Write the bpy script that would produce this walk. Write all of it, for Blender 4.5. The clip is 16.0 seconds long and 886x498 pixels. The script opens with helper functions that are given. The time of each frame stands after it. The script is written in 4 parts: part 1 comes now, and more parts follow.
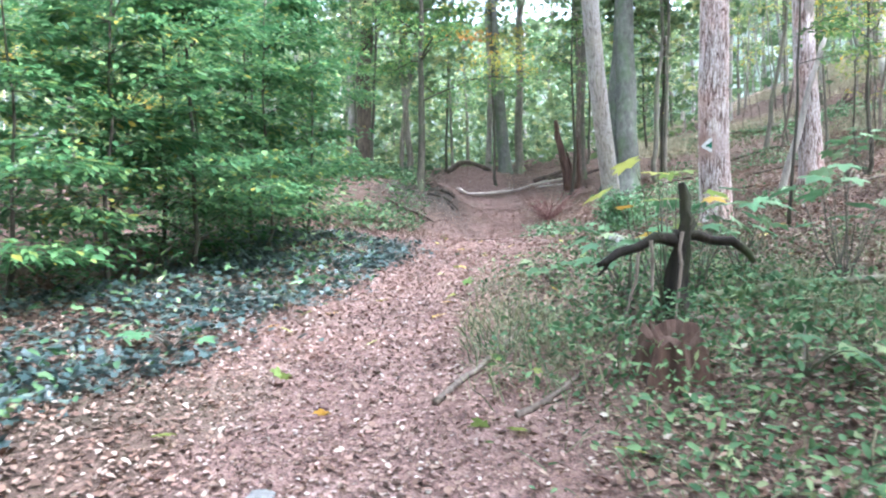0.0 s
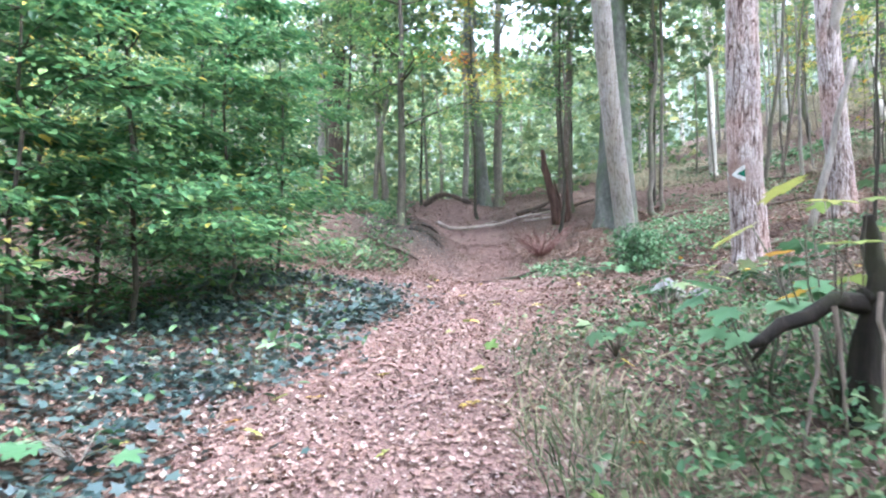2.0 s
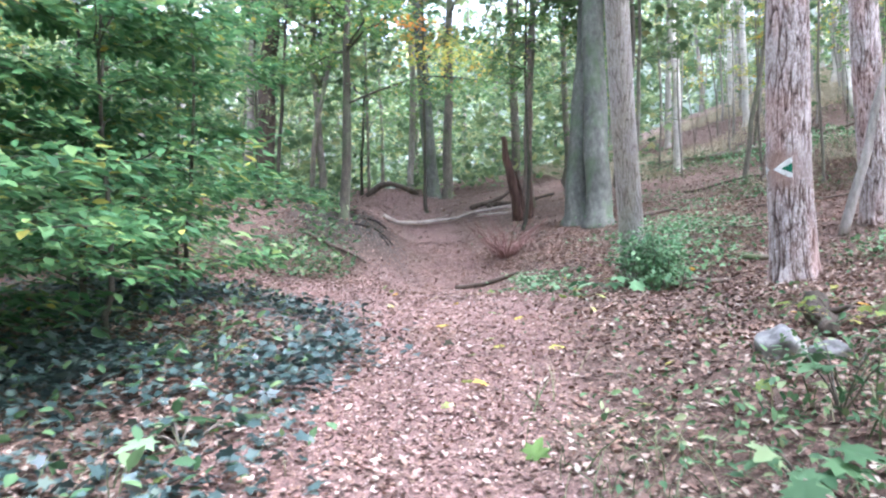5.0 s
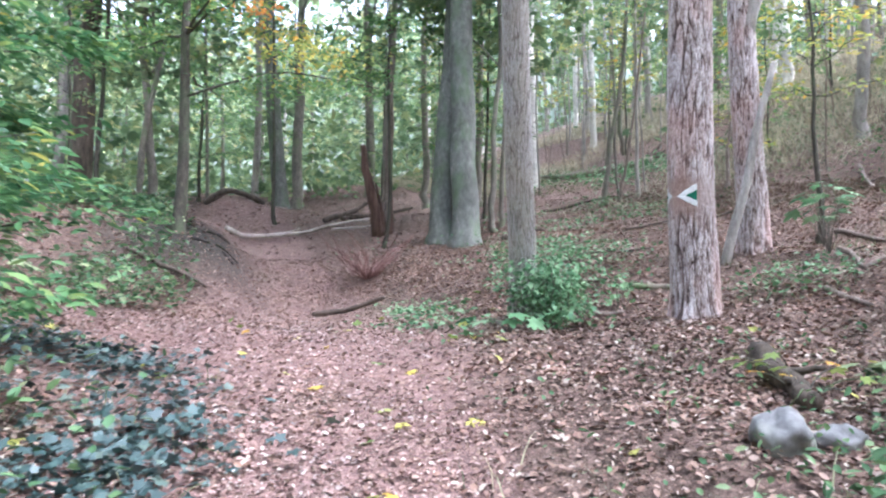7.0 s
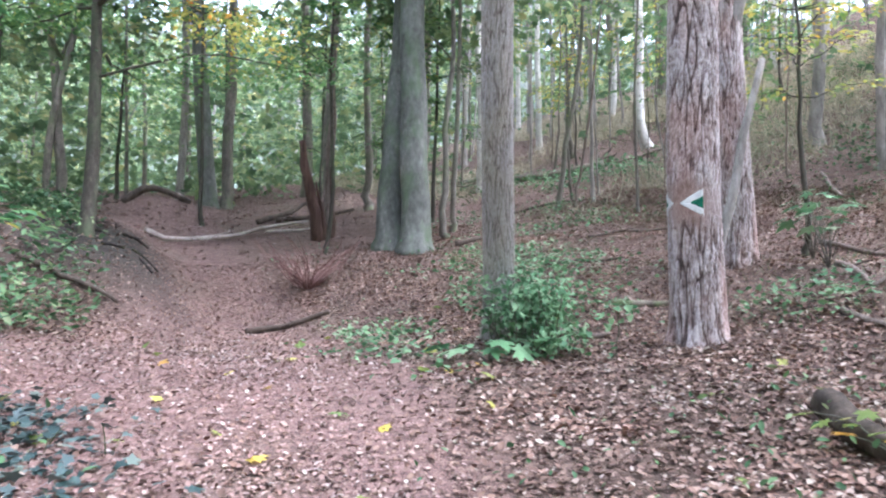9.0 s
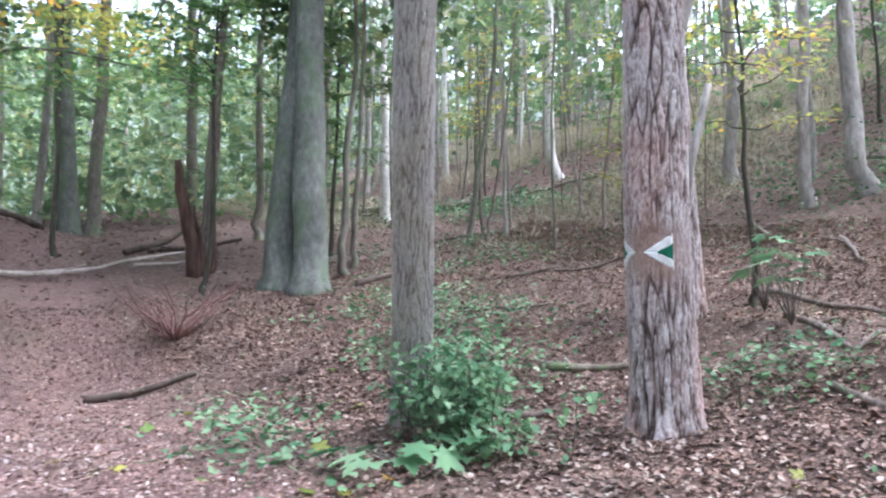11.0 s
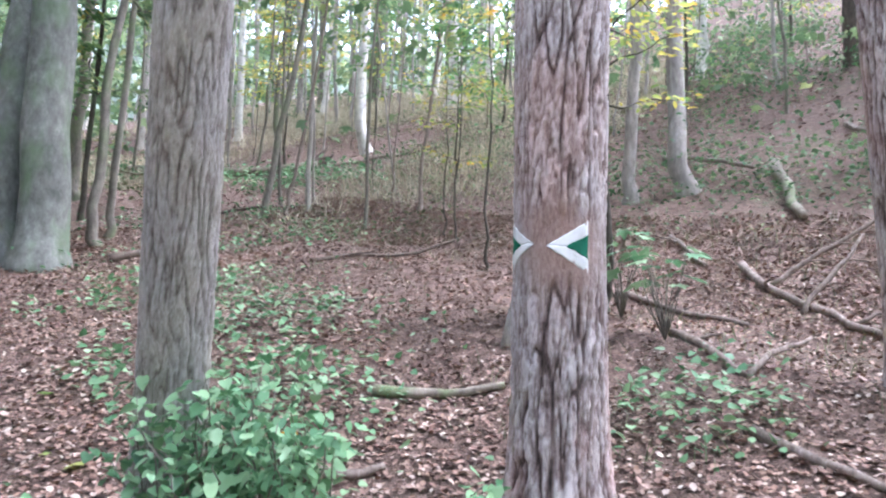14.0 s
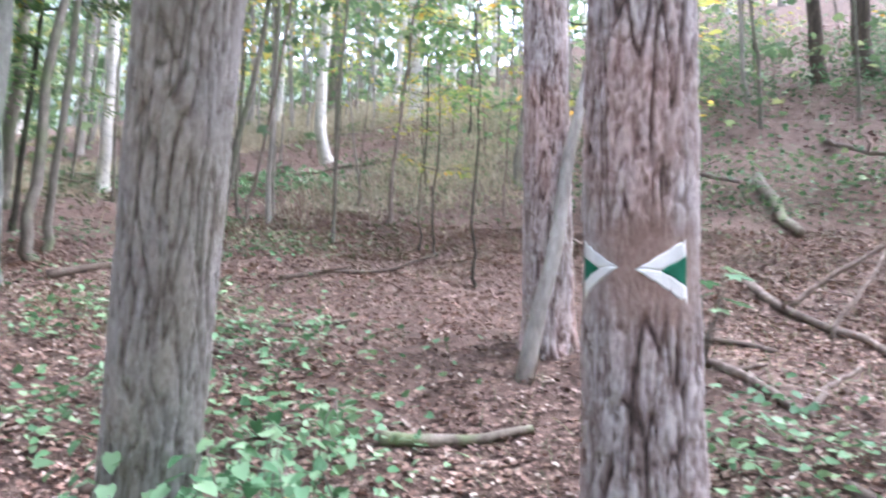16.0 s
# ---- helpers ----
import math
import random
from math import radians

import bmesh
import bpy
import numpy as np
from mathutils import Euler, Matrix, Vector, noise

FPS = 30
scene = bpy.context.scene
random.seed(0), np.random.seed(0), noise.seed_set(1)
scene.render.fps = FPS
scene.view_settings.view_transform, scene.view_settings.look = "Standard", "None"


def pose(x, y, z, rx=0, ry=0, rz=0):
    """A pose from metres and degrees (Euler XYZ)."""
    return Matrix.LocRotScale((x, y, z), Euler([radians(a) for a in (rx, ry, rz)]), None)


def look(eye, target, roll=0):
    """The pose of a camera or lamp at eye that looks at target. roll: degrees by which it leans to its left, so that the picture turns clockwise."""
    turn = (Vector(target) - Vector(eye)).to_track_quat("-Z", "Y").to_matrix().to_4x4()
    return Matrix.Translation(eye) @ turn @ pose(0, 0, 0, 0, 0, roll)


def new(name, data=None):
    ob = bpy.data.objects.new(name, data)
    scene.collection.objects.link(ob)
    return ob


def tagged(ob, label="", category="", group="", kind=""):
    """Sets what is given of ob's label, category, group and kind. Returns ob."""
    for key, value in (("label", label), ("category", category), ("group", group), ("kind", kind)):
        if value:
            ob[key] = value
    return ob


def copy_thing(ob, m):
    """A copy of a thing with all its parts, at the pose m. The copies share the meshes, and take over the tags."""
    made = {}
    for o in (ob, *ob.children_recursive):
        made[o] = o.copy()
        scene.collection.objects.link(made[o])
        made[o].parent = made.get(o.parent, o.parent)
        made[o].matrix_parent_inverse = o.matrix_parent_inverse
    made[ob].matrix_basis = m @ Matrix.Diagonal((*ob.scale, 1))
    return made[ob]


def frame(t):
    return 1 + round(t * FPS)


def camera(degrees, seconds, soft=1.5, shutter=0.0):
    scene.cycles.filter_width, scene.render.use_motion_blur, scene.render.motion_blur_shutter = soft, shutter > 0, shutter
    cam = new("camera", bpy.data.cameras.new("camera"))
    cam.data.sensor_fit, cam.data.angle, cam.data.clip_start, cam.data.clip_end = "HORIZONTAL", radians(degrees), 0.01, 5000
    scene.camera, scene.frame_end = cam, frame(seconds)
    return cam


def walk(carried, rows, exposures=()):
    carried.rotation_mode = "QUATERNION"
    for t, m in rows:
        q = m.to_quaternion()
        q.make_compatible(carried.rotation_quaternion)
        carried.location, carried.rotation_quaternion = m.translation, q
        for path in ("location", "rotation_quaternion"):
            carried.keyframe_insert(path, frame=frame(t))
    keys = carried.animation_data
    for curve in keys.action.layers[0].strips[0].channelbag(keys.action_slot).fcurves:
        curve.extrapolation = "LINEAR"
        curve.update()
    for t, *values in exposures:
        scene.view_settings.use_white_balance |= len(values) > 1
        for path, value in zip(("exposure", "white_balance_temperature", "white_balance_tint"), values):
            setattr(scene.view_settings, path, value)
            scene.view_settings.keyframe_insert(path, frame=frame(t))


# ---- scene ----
cam = camera(66.3, 16.0, soft=2.2, shutter=0.4)
METRES, EYE, TILT, LEAN, TURN = 10.5, 1.4, 1.0, 0.7, 0.0
ROWS = [
    (0.0, 0.0, 0.0, 0.0, -0.0, 0.0, 0.0),
    (0.5, -0.0147, 0.0355, 0.0025, -0.74, -0.13, -0.03),
    (1.0, -0.022, 0.0722, 0.0066, -0.36, -1.0, 0.19),
    (1.5, -0.0289, 0.1072, 0.0094, -2.98, 1.15, 0.17),
    (2.0, -0.036, 0.1486, 0.0144, -2.89, 2.81, 0.31),
    (2.5, -0.0385, 0.1863, 0.0216, -2.38, 1.93, 0.01),
    (3.0, -0.0453, 0.2295, 0.022, -4.55, 0.45, -0.14),
    (5.5, -0.0617, 0.3895, 0.0476, -11.55, 2.14, -0.63),
    (6.0, -0.0657, 0.4203, 0.0503, -17.6, 0.97, -0.68),
    (6.5, -0.0643, 0.4513, 0.0579, -20.67, 2.3, -0.54),
    (7.0, -0.0618, 0.4835, 0.0656, -21.85, 2.84, -0.77),
    (7.5, -0.0603, 0.5124, 0.0698, -26.54, 0.86, -1.03),
    (8.0, -0.0545, 0.5365, 0.0716, -26.71, 2.75, -1.08),
    (10.5, -0.0092, 0.6847, 0.1023, -32.65, 3.35, -1.11),
    (11.0, 0.0183, 0.713, 0.1084, -35.89, 5.4, -0.93),
    (11.5, 0.0347, 0.7329, 0.1075, -39.76, 3.86, -1.9),
    (12.0, 0.0525, 0.7627, 0.1102, -44.38, 0.72, -2.14),
    (12.5, 0.0709, 0.7842, 0.1117, -44.78, 2.53, -2.23),
    (13.0, 0.0888, 0.8019, 0.1172, -45.16, 4.29, -2.39),
    (13.5, 0.1024, 0.828, 0.1166, -49.9, 3.81, -2.89),
    (14.0, 0.1147, 0.8507, 0.1238, -53.65, 4.24, -2.94),
    (14.5, 0.1281, 0.8673, 0.1263, -55.18, 4.26, -2.71),
    (15.0, 0.1402, 0.886, 0.1278, -60.32, 4.8, -3.2),
    (15.5, 0.1421, 0.9096, 0.1298, -63.14, 3.55, -3.64),
    (16.0, 0.1446, 0.9218, 0.1303, -58.14, 5.58, -2.85),
]
EXPOSURES = [(0.0, 3.38, 5200, 11), (4.0, 3.3, 5250, 18), (8.0, 3.05, 5250, 17), (10.5, 2.92, 5250, 17), (13.0, 3.25, 5250, 18), (16.0, 3.31, 5350, 21)]
walk(cam, [(t, pose(0, 0, EYE, TILT, LEAN, TURN) @ pose(METRES * x, METRES * y, METRES * z, 90 + pitch, roll, yaw)) for t, x, y, z, yaw, pitch, roll in ROWS], EXPOSURES)

# ---- light ----
world = bpy.data.worlds.new("sky")
scene.world = world
world.use_nodes = True
wn = world.node_tree
wbg = wn.nodes["Background"]
wsky = wn.nodes.new("ShaderNodeTexSky")
wsky.sky_type = 'NISHITA'
wsky.sun_disc = False
wsky.sun_elevation, wsky.sun_rotation = radians(56), radians(130)
wsky.dust_density = 4.0
whs = wn.nodes.new("ShaderNodeHueSaturation")
whs.inputs["Saturation"].default_value = 0.3
wn.links.new(wsky.outputs[0], whs.inputs["Color"])
wn.links.new(whs.outputs[0], wbg.inputs["Color"])
wbg.inputs["Strength"].default_value = 0.15
sun = new("sun", bpy.data.lights.new("sun", 'SUN'))
sun.data.energy, sun.data.angle, sun.data.color = 1.7, radians(40), (1.0, 0.96, 0.92)
sun.matrix_world = look((6, -5, 11.6), (0, 0, 0))


# ---- ground shape ----
def softplus(v):
    return np.logaddexp(0, v)


def trail_x(y):
    return -0.5 * np.exp(-((y - 5.5) / 4) ** 2) + 1.1 / (1 + np.exp(-(np.clip(y, -60, 80) - 12.5) / 1.2))


def ground_z(x, y):
    d = x - trail_x(y)
    z = .158 * y - .0255 * softplus((y - 14) / 1.5) + .17 * softplus((y - 19) / 2) - .57 * softplus((y - 36) / 3)
    z = z + .136 * softplus((d - 1.04) / .9) + .705 * softplus((d - 9.5) / 1.5) * (1 - .5 / (1 + np.exp(-np.clip((y - 24) / 2.5, -50, 50)))) - 1.2 * softplus((d - 36) / 4)
    z = z - .72 * np.exp(-((x - 1.3) / 2.2) ** 2 - ((y - 15.7) / 3.4) ** 2)
    z = z + .85 / (1 + np.exp(np.clip((x - .48) / .2, -60, 60))) / (1 + np.exp(np.clip((15.0 - y) / .42, -60, 60))) / (1 + np.exp(np.clip((y - 20.6) / .8, -60, 60)))
    z = z + .16 * np.exp(-((x - 1.6) / 1.3) ** 2 - ((y - 5) / 2.5) ** 2)
    z = z + .6 * np.exp(-((x - 1.0) / 1.2) ** 2 - ((y - 24.6) / 1.5) ** 2)
    return z - .22 * np.exp(-((x - 4) / 1.7) ** 2 - ((y - 11) / 1.7) ** 2)


WAVES = np.random.RandomState(4)
WDIR = WAVES.uniform(0, 2 * np.pi, 26)
WLEN = np.geomspace(0.35, 3.5, 26)
WPH = WAVES.uniform(0, 6.3, 26)


def on_trail(x, y):
    """1 on the trodden path, 0 in the woods."""
    half = 0.95 + 0.9 * np.exp(-((y - 11.5) / 2.2) ** 2) + 0.25 * np.exp(-((y - 18) / 4) ** 2)
    d = np.abs(x - trail_x(y) - 0.15 * np.sin(y * 0.9)) / half
    m = 1 / (1 + np.exp(np.clip((d - 1) * 9, -50, 50)))
    side = np.exp(-((y - 12.6) / 0.9) ** 2) / (1 + np.exp(np.clip((x - 0.5) * 4, -50, 50)))
    m = m * (0.6 + 0.4 / (1 + np.exp(np.clip((y - 13.6) * 2.5, -50, 50))))
    return np.maximum(m, side) / (1 + np.exp(np.clip((y - 27.5) * 1.5, -50, 50)))


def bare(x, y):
    """1 on the steep bank of bare earth, whose shade is painted as dark soil."""
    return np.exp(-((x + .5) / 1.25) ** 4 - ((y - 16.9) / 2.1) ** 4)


def lumps(x, y):
    s = 0
    for a, l, p in zip(WDIR, WLEN, WPH):
        s = s + l * np.sin((x * math.cos(a) + y * math.sin(a)) * 2 * np.pi / l + p)
    return s * 0.006


def soil(x, y):
    x, y = np.asarray(x, float), np.asarray(y, float)
    return ground_z(x, y) + lumps(x, y) * (1.0 - 0.7 * on_trail(x, y))


def gz(x, y):
    return float(soil(x, y))


# ---- materials ----
def ramp(nt, fac, stops):
    r = nt.nodes.new("ShaderNodeValToRGB")
    e = r.color_ramp.elements
    while len(e) < len(stops):
        e.new(0.5)
    for k, (p, c) in zip(e, stops):
        k.position, k.color = p, (*c, 1)
    nt.links.new(fac, r.inputs[0])
    return r.outputs[0]


def base_mat(name, rough=0.8):
    m = bpy.data.materials.new(name)
    m.use_nodes = True
    b = m.node_tree.nodes["Principled BSDF"]
    b.inputs["Roughness"].default_value = rough
    b.inputs["Specular IOR Level"].default_value = 0.25
    return m, m.node_tree, b


def tex(nt, kind, scale, stretch=(1, 1, 1), detail=4.0, coord="Object"):
    c = nt.nodes.new("ShaderNodeTexCoord")
    mp = nt.nodes.new("ShaderNodeMapping")
    mp.inputs["Scale"].default_value = stretch
    nt.links.new(c.outputs[coord], mp.inputs[0])
    t = nt.nodes.new(kind)
    t.inputs["Scale"].default_value = scale
    if "Detail" in t.inputs:
        t.inputs["Detail"].default_value = detail
    nt.links.new(mp.outputs[0], t.inputs["Vector"])
    return t


def mix(nt, kind, fac, a, b):
    n = nt.nodes.new("ShaderNodeMix")
    n.data_type, n.blend_type = 'RGBA', kind
    for s, v in ((0, fac), (6, a), (7, b)):
        if isinstance(v, (int, float)):
            n.inputs[s].default_value = v
        elif isinstance(v, tuple):
            n.inputs[s].default_value = (*v, 1)
        else:
            nt.links.new(v, n.inputs[s])
    return n.outputs[2]


def bump(nt, b, height, strength, dist=0.02):
    n = nt.nodes.new("ShaderNodeBump")
    n.inputs["Strength"].default_value, n.inputs["Distance"].default_value = strength, dist
    nt.links.new(height, n.inputs["Height"])
    nt.links.new(n.outputs[0], b.inputs["Normal"])


def bark(name, stops, scale=14, stretch=(1, 1, 0.16), moss=None, strength=0.8, patches=None):
    m, nt, b = base_mat(name, 0.9)
    n1 = tex(nt, "ShaderNodeTexNoise", scale, stretch, 8)
    n1.inputs["Roughness"].default_value = 0.7
    col = ramp(nt, n1.outputs["Fac"], stops)
    n2 = tex(nt, "ShaderNodeTexNoise", 2.2, (1, 1, 0.5), 3)
    col = mix(nt, 'MULTIPLY', 0.7, col, ramp(nt, n2.outputs["Fac"], [(0.35, (0.62, 0.6, 0.58)), (0.65, (1.15, 1.1, 1.08))]))
    if moss:
        n3 = tex(nt, "ShaderNodeTexNoise", 3.5, (1, 1, 0.45), 6)
        col = mix(nt, 'MIX', ramp(nt, n3.outputs["Fac"], [(0.48, (0, 0, 0)), (0.68, (0.8, 0.8, 0.8))]), col, moss)
    if patches:
        n4 = tex(nt, "ShaderNodeTexNoise", 5.0, (1, 1, 0.3), 6)
        col = mix(nt, 'MIX', ramp(nt, n4.outputs["Fac"], [(0.52, (0, 0, 0)), (0.6, (0.85, 0.85, 0.85))]), col, patches)
    nt.links.new(col, b.inputs["Base Color"])
    bump(nt, b, n1.outputs["Fac"], strength, 0.015)
    return m


def leaf_mat(name, stops, rough=0.5, glow=0.35):
    """Leaf blades: colour differs leaf by leaf, and light passes through them."""
    m, nt, b = base_mat(name, rough)
    g = nt.nodes.new("ShaderNodeNewGeometry")
    col = ramp(nt, g.outputs["Random Per Island"], stops)
    n = tex(nt, "ShaderNodeTexNoise", 1.3, detail=2)
    col = mix(nt, 'MULTIPLY', 0.8, col, ramp(nt, n.outputs["Fac"], [(0.3, (0.68, 0.72, 0.7)), (0.7, (1.2, 1.15, 1.05))]))
    nt.links.new(col, b.inputs["Base Color"])
    if glow:
        tr = nt.nodes.new("ShaderNodeBsdfTranslucent")
        nt.links.new(col, tr.inputs["Color"])
        mx = nt.nodes.new("ShaderNodeMixShader")
        mx.inputs[0].default_value = glow
        out = nt.nodes["Material Output"]
        nt.links.new(b.outputs[0], mx.inputs[1])
        nt.links.new(tr.outputs[0], mx.inputs[2])
        nt.links.new(mx.outputs[0], out.inputs[0])
    return m


def ground_mat():
    m, nt, b = base_mat("forest_soil", 0.95)
    at = nt.nodes.new("ShaderNodeAttribute")
    at.attribute_name = "trodden"
    n1 = tex(nt, "ShaderNodeTexNoise", 9, detail=8)
    n1.inputs["Roughness"].default_value = 0.75
    v = tex(nt, "ShaderNodeTexVoronoi", 26)
    woods = ramp(nt, n1.outputs["Fac"], [(0.3, (0.045, 0.033, 0.027)), (0.5, (0.11, 0.078, 0.062)), (0.66, (0.2, 0.148, 0.12))])
    path = ramp(nt, n1.outputs["Fac"], [(0.3, (0.105, 0.069, 0.06)), (0.5, (0.185, 0.124, 0.11)), (0.7, (0.28, 0.2, 0.182))])
    flecks = ramp(nt, v.outputs["Color"], [(0.2, (0.6, 0.58, 0.56)), (0.8, (1.3, 1.2, 1.15))])
    col = mix(nt, 'MIX', at.outputs["Fac"], woods, path)
    col = mix(nt, 'MULTIPLY', 0.7, col, flecks)
    n2 = tex(nt, "ShaderNodeTexNoise", 0.7, detail=3)
    col = mix(nt, 'MIX', ramp(nt, n2.outputs["Fac"], [(0.56, (0, 0, 0)), (0.75, (0.3, 0.3, 0.3))]), col, (0.10, 0.11, 0.06))
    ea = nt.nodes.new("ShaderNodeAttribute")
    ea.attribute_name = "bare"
    # near-black earth on the bank: its shade is put into the soil colour
    shaded_humus = ramp(nt, n1.outputs["Fac"], [(0.3, (0.014, 0.012, 0.009)), (0.55, (0.032, 0.027, 0.02)), (0.75, (0.07, 0.06, 0.043))])
    col = mix(nt, 'MIX', ea.outputs["Fac"], col, shaded_humus)
    n5 = tex(nt, "ShaderNodeTexNoise", 70, detail=6)
    col2 = mix(nt, 'MULTIPLY', 0.8, col, ramp(nt, n5.outputs["Fac"], [(0.35, (0.5, 0.48, 0.46)), (0.65, (1.35, 1.3, 1.28))]))
    nt.links.new(col2, b.inputs["Base Color"])
    bump(nt, b, n5.outputs["Fac"], 1.0, 0.02)
    return m


def relief_bark(name, stops, tint, fine):
    """Furrowed bark: pale plates and dark furrows follow the relief of the mesh."""
    m, nt, b = base_mat(name, 0.9)
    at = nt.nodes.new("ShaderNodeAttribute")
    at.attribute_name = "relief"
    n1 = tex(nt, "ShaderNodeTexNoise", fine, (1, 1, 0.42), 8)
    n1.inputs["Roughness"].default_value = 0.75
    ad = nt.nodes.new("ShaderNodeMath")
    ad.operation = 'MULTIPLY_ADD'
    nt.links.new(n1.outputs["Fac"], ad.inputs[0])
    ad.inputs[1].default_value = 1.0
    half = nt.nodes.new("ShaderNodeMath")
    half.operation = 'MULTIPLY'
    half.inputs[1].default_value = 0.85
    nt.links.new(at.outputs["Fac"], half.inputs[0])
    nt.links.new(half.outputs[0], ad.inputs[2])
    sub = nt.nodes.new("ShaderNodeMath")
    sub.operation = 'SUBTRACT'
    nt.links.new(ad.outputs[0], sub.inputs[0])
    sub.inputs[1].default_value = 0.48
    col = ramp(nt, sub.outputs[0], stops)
    n2 = tex(nt, "ShaderNodeTexNoise", 3.2, (1, 1, 0.35), 5)
    col = mix(nt, 'MIX', ramp(nt, n2.outputs["Fac"], [(0.45, (0, 0, 0)), (0.62, (0.75, 0.75, 0.75))]), col, mix(nt, 'MULTIPLY', 1.0, col, tint))
    sc = nt.nodes.new("ShaderNodeAttribute")
    sc.attribute_name = "scraped"
    raw = ramp(nt, n1.outputs["Fac"], [(0.3, (0.2, 0.12, 0.09)), (0.55, (0.36, 0.235, 0.185)), (0.75, (0.46, 0.34, 0.28))])
    col = mix(nt, 'MIX', sc.outputs["Fac"], col, raw)
    nt.links.new(col, b.inputs["Base Color"])
    bump(nt, b, n1.outputs["Fac"], 1.0, 0.02)
    return m


SOIL = ground_mat()
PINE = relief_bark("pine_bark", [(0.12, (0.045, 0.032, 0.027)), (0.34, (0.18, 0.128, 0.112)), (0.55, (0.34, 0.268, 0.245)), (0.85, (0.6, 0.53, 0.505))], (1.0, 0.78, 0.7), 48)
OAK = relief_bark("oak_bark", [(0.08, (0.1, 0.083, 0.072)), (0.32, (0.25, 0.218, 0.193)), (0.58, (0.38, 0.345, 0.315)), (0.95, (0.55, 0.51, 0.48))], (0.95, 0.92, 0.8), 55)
BEECH = bark("beech_bark", [(0.3, (0.075, 0.078, 0.066)), (0.55, (0.15, 0.155, 0.135)), (0.75, (0.25, 0.255, 0.23))], 11, (1, 1, 0.55), moss=(0.09, 0.13, 0.065), strength=0.6)
BIRCH = bark("birch_bark", [(0.34, (0.14, 0.12, 0.1)), (0.44, (0.55, 0.52, 0.47)), (0.7, (0.78, 0.75, 0.7))], 8, (1, 1, 0.9), strength=0.3)
GREY = bark("grey_bark", [(0.3, (0.16, 0.14, 0.12)), (0.55, (0.34, 0.31, 0.28)), (0.75, (0.5, 0.47, 0.43))], 12, (1, 1, 0.3), strength=0.5)
BLACK = bark("blackened_wood", [(0.3, (0.012, 0.01, 0.009)), (0.55, (0.035, 0.028, 0.024)), (0.75, (0.09, 0.07, 0.055))], 14, (1, 1, 0.25), moss=(0.06, 0.07, 0.03))
SAPSTEM = bark("young_bark", [(0.3, (0.03, 0.026, 0.02)), (0.55, (0.075, 0.066, 0.05)), (0.75, (0.15, 0.13, 0.1))], 18, (1, 1, 0.4), moss=(0.07, 0.09, 0.045), strength=0.4)
DARK = bark("dark_bark", [(0.3, (0.035, 0.028, 0.022)), (0.55, (0.10, 0.078, 0.06)), (0.75, (0.19, 0.15, 0.12))], 14, (1, 1, 0.25))
STEM = bark("stem_bark", [(0.3, (0.09, 0.08, 0.065)), (0.55, (0.19, 0.17, 0.14)), (0.75, (0.3, 0.27, 0.23))], 18, (1, 1, 0.4), moss=(0.12, 0.15, 0.07), strength=0.4)
ROT = bark("rotten_wood", [(0.3, (0.028, 0.016, 0.012)), (0.5, (0.087, 0.050, 0.037)), (0.75, (0.167, 0.112, 0.090))], 14, (1, 1, 0.12))
DEAD = bark("dead_wood", [(0.3, (0.085, 0.064, 0.05)), (0.55, (0.21, 0.168, 0.14)), (0.75, (0.38, 0.33, 0.29))], 22, (1, 1, 0.3), strength=0.5)
PALEWOOD = bark("barkless_wood", [(0.3, (0.28, 0.23, 0.19)), (0.55, (0.48, 0.42, 0.37)), (0.75, (0.6, 0.55, 0.5))], 22, (1, 1, 0.3), strength=0.4)
MOSSY = bark("mossy_log", [(0.3, (0.09, 0.075, 0.055)), (0.55, (0.22, 0.19, 0.15)), (0.75, (0.36, 0.33, 0.28))], 10, (1, 1, 0.4), moss=(0.13, 0.2, 0.07))
STONE = bark("limestone", [(0.3, (0.13, 0.125, 0.12)), (0.55, (0.26, 0.255, 0.25)), (0.75, (0.38, 0.38, 0.375))], 9, (1, 1, 1), moss=(0.3, 0.3, 0.24), strength=0.5)
WHITE = bark("white_paint", [(0.25, (0.62, 0.58, 0.55)), (0.4, (0.8, 0.79, 0.77)), (0.7, (0.84, 0.84, 0.82))], 24, (1, 1, 0.3), strength=0.3)
GREEN = bark("green_paint", [(0.3, (0.012, 0.10, 0.055)), (0.6, (0.02, 0.17, 0.095)), (0.8, (0.03, 0.2, 0.12))], 24, (1, 1, 0.3), strength=0.3)
LITTER = leaf_mat("fallen_leaves", [(0.0, (0.1, 0.058, 0.044)), (0.25, (0.18, 0.105, 0.08)), (0.5, (0.25, 0.155, 0.12)), (0.75, (0.32, 0.215, 0.172)), (0.94, (0.42, 0.33, 0.285)), (1.0, (0.5, 0.43, 0.36))], 0.65, 0.0)
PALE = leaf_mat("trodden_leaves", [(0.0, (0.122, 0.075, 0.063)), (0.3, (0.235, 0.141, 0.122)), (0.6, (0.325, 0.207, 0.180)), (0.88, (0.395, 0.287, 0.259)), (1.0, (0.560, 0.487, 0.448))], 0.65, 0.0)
IVY = leaf_mat("ivy_leaves", [(0.0, (0.024, 0.044, 0.042)), (0.5, (0.048, 0.080, 0.078)), (0.85, (0.080, 0.120, 0.116)), (1.0, (0.144, 0.176, 0.144))], 0.36, 0.1)
IVY.node_tree.nodes["Principled BSDF"].inputs["Specular IOR Level"].default_value = 0.45
HERB = leaf_mat("herb_leaves", [(0.0, (0.05, 0.11, 0.05)), (0.5, (0.11, 0.2, 0.095)), (0.85, (0.17, 0.27, 0.12)), (1.0, (0.32, 0.36, 0.2))], 0.5, 0.3)
